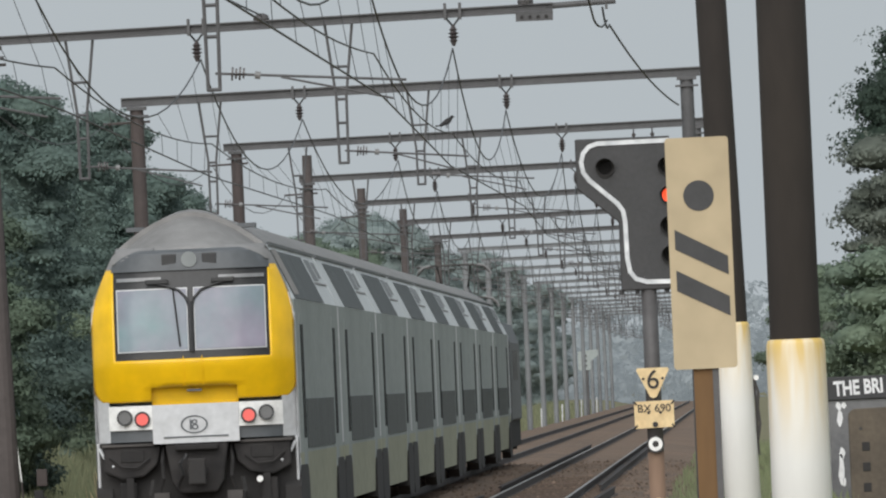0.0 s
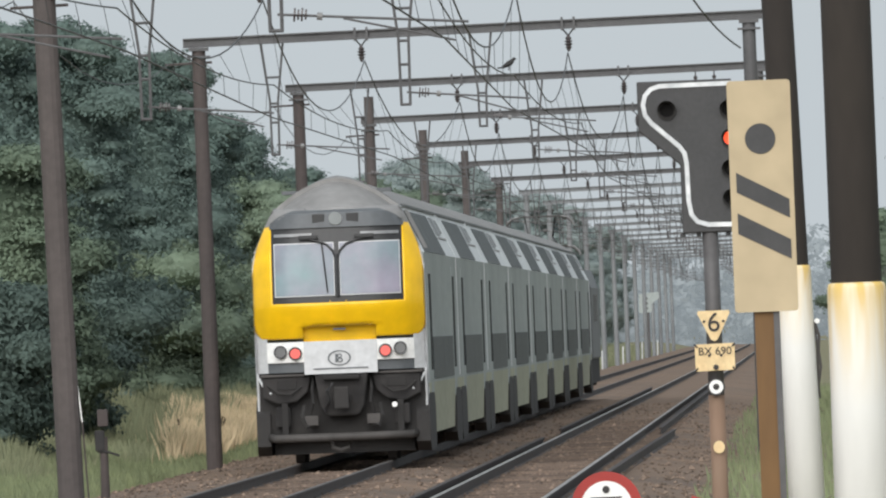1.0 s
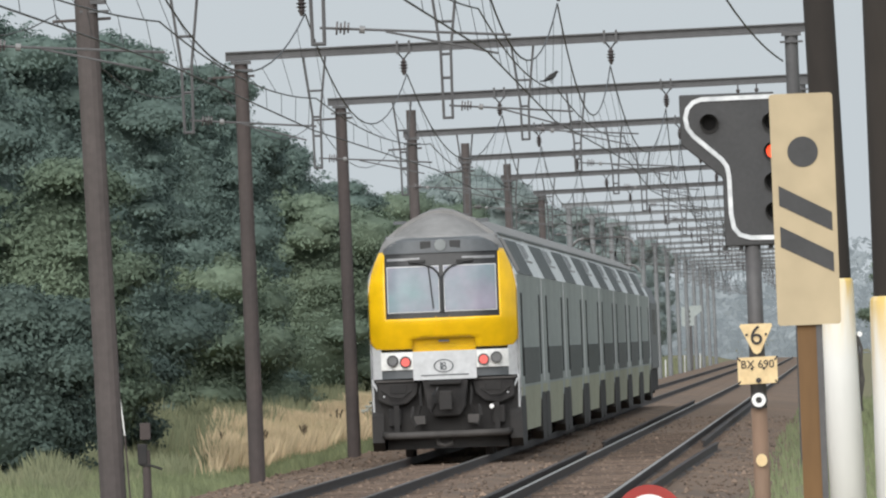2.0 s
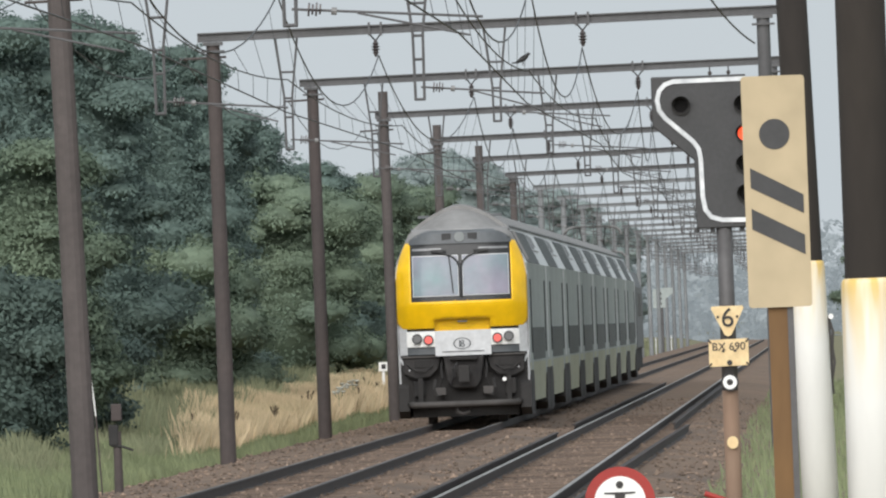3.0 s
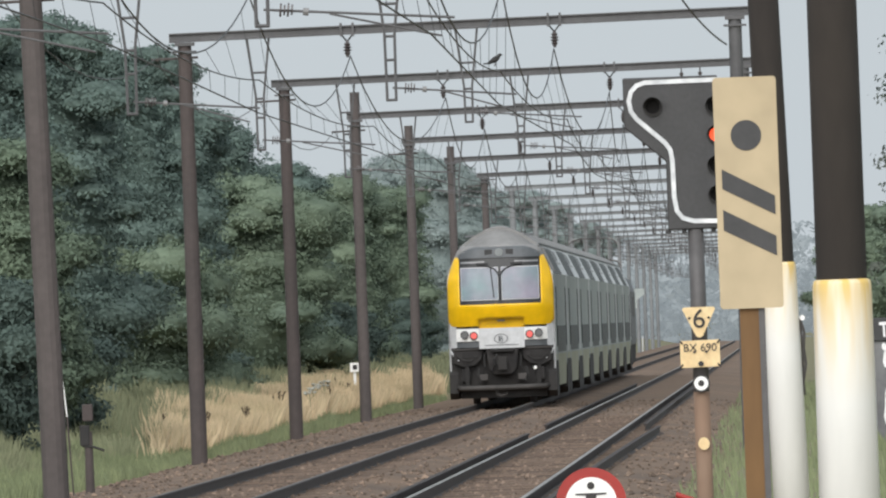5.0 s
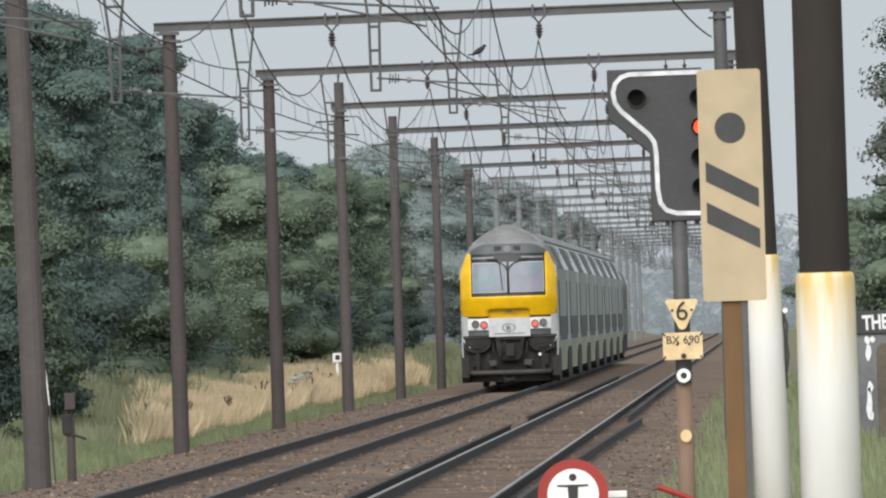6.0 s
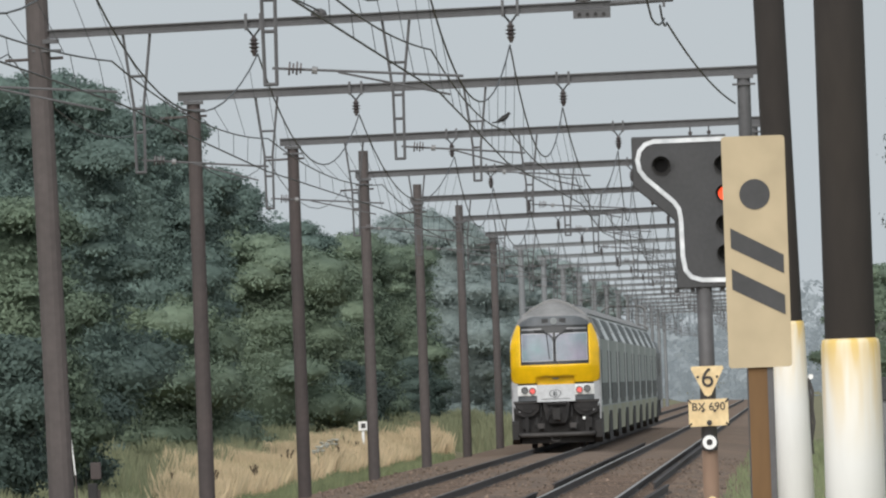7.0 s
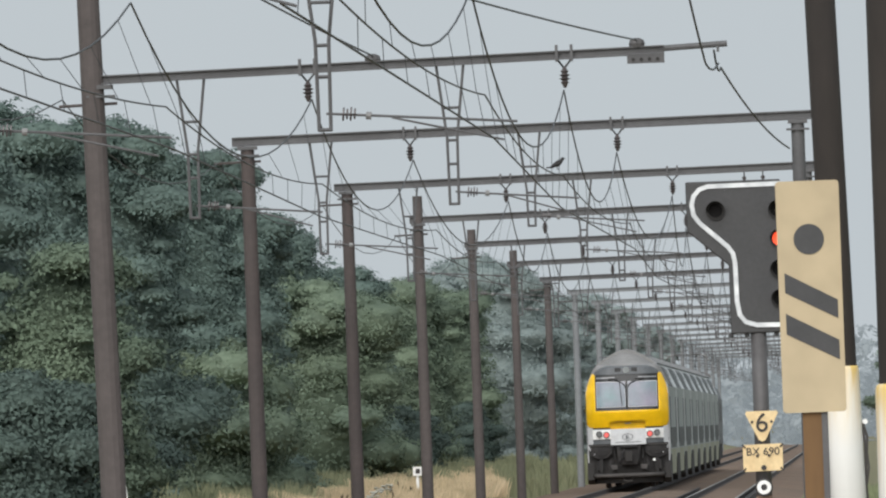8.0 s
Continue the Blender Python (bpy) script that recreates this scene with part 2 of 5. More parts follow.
def extrude_y(bm, outline, ys):
    rings = [[bm.verts.new((x, y, z)) for x, z in outline] for y in ys]
    for a, b in zip(rings, rings[1:]):
        for k in range(len(a)):
            j = (k + 1) % len(a)
            bm.faces.new((a[k], a[j], b[j], b[k]))
    bm.faces.new(rings[0])
    bm.faces.new(rings[-1][::-1])
    return bm


def lathe(bm, at, profile, seg=12):
    """Rings round an upright axis through at: profile of (radius, height)."""
    x, y, z = at
    rings = [[bm.verts.new((x + r * math.cos(2 * math.pi * k / seg), y + r * math.sin(2 * math.pi * k / seg), z + h)) for k in range(seg)] for r, h in profile]
    for a, b in zip(rings, rings[1:]):
        for k in range(seg):
            bm.faces.new((a[k], a[(k + 1) % seg], b[(k + 1) % seg], b[k]))
    bm.faces.new(rings[0][::-1])
    bm.faces.new(rings[-1])
    return bm


def letters(name, text, size, at, mat, parent=None, label="", thick=0.002, bold=0.0):
    cu = bpy.data.curves.new(name, "FONT")
    cu.body, cu.size, cu.extrude, cu.align_x, cu.align_y, cu.offset = text, size, thick, "CENTER", "CENTER", bold
    tmp = bpy.data.objects.new(name, cu)
    me = bpy.data.meshes.new_from_object(tmp)
    bpy.data.objects.remove(tmp)
    me.transform(at)
    return link(name, me, mat, parent, label)


# ---- plan ----
LEFT, RIGHT, GAUGE = -7.60, -4.05, 1.505     # the two track centres
RAISED = 0.03                               # the left track lies a little higher
SPAN, FIRST = 60.9, 247.3                   # spacing of the portals, place of the first one in view
MAST_L, MAST_R = -10.90, -0.78
FAR = 1500.0

# ---- ground, ballast ----
bm = bmesh.new()
xs = [-2500, -400, -60, -22, -16, -13.5, -11.6, -0.9, 2, 8, 30, 300, 2500]
zs = [0.3, 0.3, 0.3, 0.35, 0.25, 0.0, -0.42, -0.42, -0.25, -0.2, 0, 0.0, 0.0]
ys = [-300, 100, 180, 260, 340, 420, 520, 700, 1000, 1500, 2500, 5000]
grid = [[bm.verts.new((x, y, z)) for x, z in zip(xs, zs)] for y in ys]
for a, b in zip(grid, grid[1:]):
    for k in range(len(xs) - 1):
        bm.faces.new((a[k], a[k + 1], b[k + 1], b[k]))
tagged(part("ground", bm, "ground"), "rough grassy ground beside the railway line", "ground", kind="structure")

bm = bmesh.new()
prof = [(-11.9, -0.6), (-11.3, -0.30), (-10.3, -0.19), (-9.2, -0.135), (-6.1, -0.125), (-5.8, -0.17), (-5.4, -0.16), (-2.6, -0.17), (-2.0, -0.24), (-1.0, -0.42), (-0.6, -0.6)]
extrude_y(bm, prof, [-60 + 40 * i for i in range(42)])
tagged(part("ballast_bed", bm, "ballast"), "rust-brown ballast bed under two railway tracks", "ballast", kind="structure")


def stones():
    rng = np.random.default_rng(7)
    n = 6000
    y = 215 + 260 * rng.random(n) ** 1.4
    x = rng.uniform(-11.4, -1.1, n)
    px, pz = [p[0] for p in prof], [p[1] for p in prof]
    z = np.interp(x, px, pz)
    r = rng.uniform(0.018, 0.045, n) * np.where(rng.random(n) < 0.04, 1.7, 1)
    base = np.array([(1, 0, 0), (0, 1, 0), (-1, 0, 0), (0, -1, 0), (0, 0, 0.8), (0, 0, -0.5)], float)
    tri = np.array([(0, 1, 4), (1, 2, 4), (2, 3, 4), (3, 0, 4), (1, 0, 5), (2, 1, 5), (3, 2, 5), (0, 3, 5)])
    turn = rng.uniform(0, math.pi, n)
    c, s = np.cos(turn)[:, None], np.sin(turn)[:, None]
    shape = base[None] * (r[:, None, None] * rng.uniform(0.6, 1.3, (n, 6, 1)))
    v = np.stack([shape[..., 0] * c - shape[..., 1] * s + x[:, None], shape[..., 0] * s + shape[..., 1] * c + y[:, None], shape[..., 2] + z[:, None] + 0.01], -1)
    f = tri[None] + 6 * np.arange(n)[:, None, None]
    me = bpy.data.meshes.new("loose_ballast")
    me.from_pydata(v.reshape(-1, 3).tolist(), [], f.reshape(-1, 3).tolist())
    tagged(link("loose_ballast", me, "stone"), "loose brown ballast stones around the tracks", "ballast stones", kind="stuff")


stones()

RAIL = [(-0.075, -0.172), (0.075, -0.172), (0.075, -0.158), (0.012, -0.140), (0.010, -0.045), (0.036, -0.036), (0.036, -0.006), (-0.036, -0.006),
        (-0.036, -0.036), (-0.010, -0.045), (-0.012, -0.140), (-0.075, -0.158)]
HEAD = [(-0.030, -0.008), (0.030, -0.008), (0.026, 0.0), (-0.026, 0.0)]


def track(name, x, label, head, up=0.0):
    t = thing(name, label, "railway track", pose(x, 0, up), "railway tracks", "structure")
    for side in (-1, 1):
        ys = [-60 + 60 * i for i in range(27)]
        r = part("rail", extrude_y(bmesh.new(), [(a + side * GAUGE / 2, b) for a, b in RAIL], ys), "rail_side", t)
        part("running_surface", extrude_y(bmesh.new(), [(a + side * GAUGE / 2, b) for a, b in HEAD], ys), head, r, "worn rail head")
    bm = bmesh.new()
    for i in range(330):
        y = 200 + 0.6 * i
        box(bm, -1.27, 1.27, y - 0.12, y + 0.12, -0.26, -0.152 + 0.008 * math.sin(i * 7.3))
    tagged(part("sleeper_row", bm, "sleeper", t, "weathered sleepers sunk in ballast"), kind="stuff")
    return t


track("track_left", LEFT, "straight railway track with rusty rails, carrying the train", "rail_head_dull", RAISED)
track("track_right", RIGHT, "empty straight railway track with rusty rails and shiny heads", "rail_head")


def spare_rail(x, y0, y1, bend=0.0):
    bm = bmesh.new()
    ys = np.linspace(y0, y1, 7)
    rings = [[bm.verts.new((x + a * 1.1 + bend * ((y - y0) / (y1 - y0)) ** 2, y, b - 0.005)) for a, b in RAIL] for y in ys]
    for a, b in zip(rings, rings[1:]):
        for k in range(len(a)):
            bm.faces.new((a[k], a[(k + 1) % len(a)], b[(k + 1) % len(a)], b[k]))
    bm.faces.new(rings[0])
    bm.faces.new(rings[-1][::-1])
    tagged(part("spare_rail", bm, "rail_side"), "dark rusty spare rail lying beside the track", "rail", "spare rails")


spare_rail(-5.12, 150, 325)
spare_rail(-5.14, 350, 560)
spare_rail(-2.98, 341, 560)
spare_rail(-3.00, 150, 334, 0.36)


# ---- overhead line ----
def insulator(bm, x, z, length=0.38):
    prof2 = []
    n = 4
    for i in range(n):
        h = -length * (0.15 + 0.7 * i / n)
        prof2 += [(0.042, h), (0.085 if i % 3 else 0.062, h - 0.018), (0.042, h - 0.045)]
    lathe(bm, (x, 0, z), [(0.02, 0)] + prof2 + [(0.02, -length)], 8)


# how far the messenger hangers stand aside from the track centres, portal by portal
ASIDE_L, ASIDE_R = {-1: -0.23, 0: -0.17, 1: -0.26, 2: 0.25}, {1: -0.07, 2: 0.30}


def portal(y, n):
    wide = n <= 0
    r = 0.175 if wide else 0.135
    left = MAST_L + (0.02 if n == 0 else 0.0)
    right = {-2: 0.40, -1: -0.09}.get(n, MAST_R)
    top = 7.62
    p = thing("catenary_portal", "steel catenary portal spanning both railway tracks", "catenary portal", pose(0, y, 0), "catenary portals")
    tall = 2.2 if n == 0 else 0.72 if n == 3 else (0.55 if n in (4, 5) else -0.02)
    # the beam settles a little towards the outer mast; the first one rises to its free end
    tip = -0.05 if n == 0 else 0.0
    drop0 = -0.20 if n == 0 else -0.12
    # haze is put into the mast colour from portal 3, more from 7
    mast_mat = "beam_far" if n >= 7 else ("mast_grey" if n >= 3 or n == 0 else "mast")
    bm = bmesh.new()
    lathe(bm, (left, 0, -0.5), [(r * 1.12, 0), (r * 1.05, 3.0), (r * 0.92, top + 0.5 + min(drop0, 0) - 0.02 + tall)], 14)
    if n == 0:
        for v in bm.verts:
            v.co.x -= 0.016 * v.co.z
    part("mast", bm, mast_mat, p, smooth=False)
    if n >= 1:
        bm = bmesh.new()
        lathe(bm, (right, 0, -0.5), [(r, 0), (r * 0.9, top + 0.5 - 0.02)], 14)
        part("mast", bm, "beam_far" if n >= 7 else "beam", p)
    x0, x1 = left - (0.28 if tall < 0.1 else 0.22), (right + 0.25 if n else -2.55)
    # rolled steel beam
    bm = bmesh.new()
    sec = [(-0.09, 0), (0.09, 0), (0.09, 0.025), (0.03, 0.035), (0.03, 0.135), (0.09, 0.145), (0.09, 0.17), (-0.09, 0.17), (-0.09, 0.145), (-0.03, 0.135), (-0.03, 0.035), (-0.09, 0.025)]
    deep = 0.78 if n == 0 else 1.0
    ends = [[bm.verts.new((x, u, top + dz + v * deep)) for u, v in sec] for x, dz in ((x0, drop0), (x1, tip))]
    for k in range(12):
        bm.faces.new((ends[0][k], ends[0][(k + 1) % 12], ends[1][(k + 1) % 12], ends[1][k]))
    bm.faces.new(ends[0])
    bm.faces.new(ends[1][::-1])
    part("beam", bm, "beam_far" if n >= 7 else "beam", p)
    for bx, dz in ((left, drop0), (right, 0.0)) if n >= 1 else ((left, drop0),):
        bm = box(bmesh.new(), bx - 0.18, bx + 0.18, -0.15, 0.15, top + dz - 0.065, top + dz - 0.004)
        box(bm, bx - 0.21, bx + 0.21, -0.16, 0.16, top + dz - 0.19, top + dz - 0.155)
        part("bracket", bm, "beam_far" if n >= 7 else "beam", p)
    if n == 0:
        bm = bmesh.new()
        tube(bm, [(x1 - 0.1, 0, top + tip + 0.08), (-1.62, 0, top + tip + 0.12)], 0.045, 8)
        box(bm, -1.78, -1.74, -0.03, 0.03, top - 0.05, top + 0.11)
        part("outrigger", bm, "beam", p)
        bm = bmesh.new()
        box(bm, x1 - 0.55, x1, -0.12, 0.12, top + tip - 0.022, top + tip + 0.004)
        box(bm, x1 - 0.55, x1, -0.12, -0.10, top + tip - 0.13, top + tip - 0.018)
        plate = part("switch_plate", bm, "beam", p, "grey bolted plate under the beam")
        for k in range(4):
            part("bolt", disc(bmesh.new(), x1 - 0.46 + 0.12 * k, top + tip - 0.07, 0.028, -0.135, -0.118, 10), "soot", plate)
        for x in (-6.85, -2.95):
            bm = bmesh.new()
            lathe(bm, (x, 0, top + (-0.02 if x < -5 else 0.07)), [(0.11, 0), (0.12, 0.05), (0.10, 0.10), (0.04, 0.13)], 12)
            part("cable_drum", bm, "post_grey", p)
    flat_top = top

    def under(x):
        return flat_top + drop0 + (tip - drop0) * (x - x0) / (x1 - x0)
    for x, drop, low in ((LEFT - 0.05 + ASIDE_L.get(n, 0.0), -9.55, 2.05), (RIGHT + 0.02 + ASIDE_R.get(n, 0.0), -5.72, 2.05 if n < 1 else 1.72)):
        # hanger of the messenger wire, clamped on the beam
        top = under(x)
        bm = bmesh.new()
        for s in (-1, 1):
            tube(bm, [(x + s * 0.11, 0, top + 0.01), (x, 0, top - 0.13)], 0.016, 5)
        part("hanger", bm, "wire", p)
        if n <= 4:
            for s in (-0.11, 0.11):
                part("clamp", box(bmesh.new(), x + s - 0.02, x + s + 0.02, -0.11, 0.11, top - 0.03, top + 0.215), "beam", p)
        bm = bmesh.new()
        insulator(bm, x, top - 0.11, 0.31)
        part("insulator", bm, "insulator", p)
        top = under(drop)
        # drop frame: two legs that close in, with rungs
        bm = bmesh.new()
        for s in (-1, 1):
            tube(bm, [(drop + s * 0.20, 0, top), (drop + s * 0.075, 0, top - 1.05), (drop + s * 0.065, 0, top - low)], 0.024, 6)
        for h, wd in ((0.62, 0.11), (1.10, 0.07), (1.45, 0.07), (low - 0.01, 0.08)):
            tube(bm, [(drop - wd, 0, top - h), (drop + wd, 0, top - h)], 0.022, 5)
        part("drop_frame", bm, "beam", p)
        # steady arm with its insulators
        st = 0.2 if n % 2 else -0.1
        bm = bmesh.new()
        top += 2.05 - low
        a, b = (drop + 0.02, 0, top - 1.86), (x + st + 0.25, 0, top - 2.02)
        tube(bm, [a, b], 0.017, 6)
        tube(bm, [(drop + 0.75, 0, top - 1.93), (x + st + 0.1, 0, top - 2.22)], 0.014, 6)
        part("steady_arm", bm, "beam", p)
        bm = bmesh.new()
        for k in range(4):
            cx = drop + 0.20 + 0.042 * k
            tube(bm, [(cx, 0, top - 1.87), (cx + 0.02, 0, top - 1.872)], 0.058 if k % 2 else 0.075, 8)
        part("insulator", bm, "insulator", p)
        bm = bmesh.new()
        tube(bm, [(drop + 0.46, 0, top - 1.895), (drop + 0.52, 0, top - 1.902)], 0.042, 8)
        part("insulator_cap", bm, "white_cap", p)
    if n == 2:
        for x in (-2.15, -1.74):
            bm = bmesh.new()
            tube(bm, [(x, 0, under(x) + 0.01), (x, 0, under(x) - 0.10)], 0.016, 6)
            lathe(bm, (x, 0, under(x) - 0.09), [(0.02, 0), (0.045, -0.02), (0.045, -0.06), (0.02, -0.09)], 8)
            part("peg_insulator", bm, "insulator", p)
    if n >= 0:
        bm = bmesh.new()
        tube(bm, [(left - 0.62, 0, flat_top + drop0 - 0.30), (left + 0.24, 0, flat_top + drop0 - 0.28)], 0.026, 6)
        part("side_bracket", bm, "mast_grey", p)
    return p


PORTALS = list(range(-2, 20))
for n in PORTALS:
    portal(FIRST + SPAN * n, n)


def overhead(x, label, aside):
    o = thing("overhead_line", label, "overhead line", pose(x, 0, 0), "overhead lines")
    top, low, wire = 7.12, 5.66, 5.36
    m_all, a_all, c_all = [], [], []
    rest = bmesh.new()

    def spot(n):
        return FIRST + SPAN * n, (0.2 if n % 2 else -0.1)
    for n in PORTALS[:-1]:
        (y0, s0), (y1, s1) = spot(n), spot(n + 1)
        m_pts, a_pts = [], []
        for k in range(17):
            t = k / 16
            y, sag = y0 + (y1 - y0) * t, 4 * t * (1 - t)
            u0, u1 = aside.get(n, 0.0), aside.get(n + 1, 0.0)
            fall = {-1: 0.11, 0: 0.03}
            m_pts.append((u0 + (u1 - u0) * t, y, top - 1.25 * sag - fall.get(n, -0.02) * (1 - t) - fall.get(n + 1, -0.02) * t))
            a_pts.append(((s0 + (s1 - s0) * t) * 0.6, y, low + 0.18 - 0.22 * sag))
        m_all += m_pts[:-1]
        a_all += a_pts[:-1]
        c_all.append((s0, y0, wire))
        near = -1 <= n <= 6
        for k in range(1, 16, 2):
            if near:
                part("dropper", tube(bmesh.new(), [m_pts[k], a_pts[k]], 0.004, 4), "wire", o)
            else:
                tube(rest, [m_pts[k], a_pts[k]], 0.004, 4)
        for k in range(9):
            t = (k + 0.5) / 9
            ya = y0 + (y1 - y0) * t
            q = [((s0 + (s1 - s0) * t) * 0.6, ya, low + 0.18 - 0.22 * 4 * t * (1 - t)), (s0 + (s1 - s0) * t, ya, wire)]
            if near:
                part("short_dropper", tube(bmesh.new(), q, 0.004, 4), "wire", o)
            else:
                tube(rest, q, 0.004, 4)
    part("messenger_wire", tube(bmesh.new(), m_all, 0.012, 5), "wire", o)
    part("auxiliary_wire", tube(bmesh.new(), a_all, 0.010, 5), "wire", o)
    part("contact_wire", tube(bmesh.new(), c_all, 0.011, 5), "wire", o)
    tagged(part("far_dropper", rest, "wire", o), kind="stuff")


overhead(LEFT, "compound catenary wires with droppers over the train's track", ASIDE_L)
overhead(RIGHT, "compound catenary wires with droppers over the empty track", ASIDE_R)


def line_wire(name, pts, r, label, sag=0.0):
    out = []
    for (a, b) in zip(pts, pts[1:]):
        for k in range(9):
            t = k / 8
            out.append(tuple(a[i] + (b[i] - a[i]) * t - (sag * 4 * t * (1 - t) if i == 2 else 0) for i in range(3)))
    clean = [out[0]] + [q for p0, q in zip(out, out[1:]) if q != p0]
    tagged(part(name, tube(bmesh.new(), clean, r, 5), "wire"), label, "cable", "line cables")


line_wire("return_cable", [(MAST_L - 0.55, FIRST + SPAN * n, 7.22) for n in PORTALS], 0.010, "sagging return cable along the outer masts", 0.75)
line_wire("stay_cable", [(-6.85, FIRST, 7.70), (-8.0, FIRST - SPAN, 8.0)], 0.014, "taut stay cable above the portal beam", 0.05)
line_wire("stay_cable", [(-2.95, FIRST, 7.79), (-5.2, FIRST - SPAN, 7.30)], 0.014, "taut stay cable above the portal beam", 0.05)
line_wire("feeder_cable", [(-2.1, FIRST - 40, 9.0), (-1.93, FIRST - 3, 7.36), (-1.76, FIRST, 7.40)], 0.016, "hanging feeder cable at the beam's outrigger", 0.1)
line_wire("feeder_cable", [(-1.82, FIRST, 7.6), (-1.74, FIRST + 2, 7.38), (-0.95, FIRST + SPAN, 7.1)], 0.016, "feeder cable between the outrigger and the next mast", 0.15)


# ---- masts with painted feet, at the near end ----
def stained(name):
    m = material(name, (0.92, 0.91, 0.88), 0.6, 0, (0.87, 0.86, 0.82), 1.0, 2, 0.0, stretch=(1.5, 1.5, 0.35))
    n, l = m.node_tree.nodes, m.node_tree.links
    b = n["Principled BSDF"]
    old = b.inputs["Base Color"].links[0].from_socket
    tc, sep = n.new("ShaderNodeTexCoord"), n.new("ShaderNodeSeparateXYZ")
    l.new(tc.outputs["Object"], sep.inputs[0])
    noise_t, mp = n.new("ShaderNodeTexNoise"), n.new("ShaderNodeMapping")
    mp.inputs["Scale"].default_value = (9, 9, 1.2)
    noise_t.inputs["Scale"].default_value = 1.0
    l.new(tc.outputs["Object"], mp.inputs[0])
    l.new(mp.outputs[0], noise_t.inputs["Vector"])
    run = n.new("ShaderNodeMapRange")
    run.inputs["From Min"].default_value, run.inputs["From Max"].default_value = -0.95, 0.02
    l.new(sep.outputs["Z"], run.inputs["Value"])
    pw = n.new("ShaderNodeMath")
    pw.operation = "POWER"
    pw.inputs[1].default_value = 1.3
    l.new(run.outputs[0], pw.inputs[0])
    streak = n.new("ShaderNodeMapRange")
    streak.inputs["From Min"].default_value, streak.inputs["From Max"].default_value = 0.14, 0.54
    l.new(noise_t.outputs["Fac"], streak.inputs["Value"])
    mul = n.new("ShaderNodeMath")
    mul.operation = "MULTIPLY"
    l.new(pw.outputs[0], mul.inputs[0])
    l.new(streak.outputs[0], mul.inputs[1])
    mix = n.new("ShaderNodeMix")
    mix.data_type = "RGBA"
    mix.inputs["B"].default_value = (0.74, 0.50, 0.12, 1)
    l.new(mul.outputs[0], mix.inputs["Factor"])
    l.new(old, mix.inputs["A"])
    l.new(mix.outputs["Result"], b.inputs["Base Color"])
    return m


M["stained"] = stained("white_paint_rust_runs")


def line_mast(x, y, paint, r, sleeve, lean, label):
    t = thing("line_mast", label, "mast", pose(x, y, 0), "masts with painted feet")
    bm = bmesh.new()
    lathe(bm, (0, 0, -0.5), [(r * 1.02, 0), (r * 1.02, paint + 0.4), (r * 0.96, 10.5)], 24)
    for v in bm.verts:
        v.co.x -= (v.co.z - paint) * lean
    part("shaft", bm, "pole_brown", t, smooth=True)
    s = sleeve
    bm = bmesh.new()
    lathe(bm, (0, 0, -paint - 0.6), [(s * 1.05, 0), (s, paint + 0.6 - 0.10), (s * 0.99, paint + 0.6 - 0.04), (s * 0.95, paint + 0.6 - 0.01), (s * 0.86, paint + 0.6)], 24)
    for v in bm.verts:
        v.co.x -= v.co.z * lean
    ob = part("painted_sleeve", bm, "stained", t, "white painted concrete foot with rust runs", smooth=True)
    ob.location = (0, 0, paint)
    return t


MA = line_mast(-0.09, 186.4, 2.69, 0.172, 0.196, 0.021, "slightly leaning dark brown mast with white painted foot")
line_mast(0.41, 125.5, 2.35, 0.186, 0.222, 0.0, "upright dark brown mast with white painted foot")
bm = bmesh.new()
tube(bm, [(0.215, 0, 2.06), (0.262, 0, 1.9), (0.25, 0, 1.72), (0.268, 0, 1.55), (0.236, 0, 1.36)], 0.018, 6)
tube(bm, [(0.215, 0, 2.06), (0.235, 0, 1.8), (0.236, 0, 1.36), (0.245, 0, 1.2)], 0.014, 6)
part("chain", bm, "steel_dull", MA, "rusty hanging chain")
bm = bmesh.new()
disc(bm, 0.245, 2.06, 0.03, -0.03, 0.03, 12)
part("clamp", bm, "sign_white", MA)


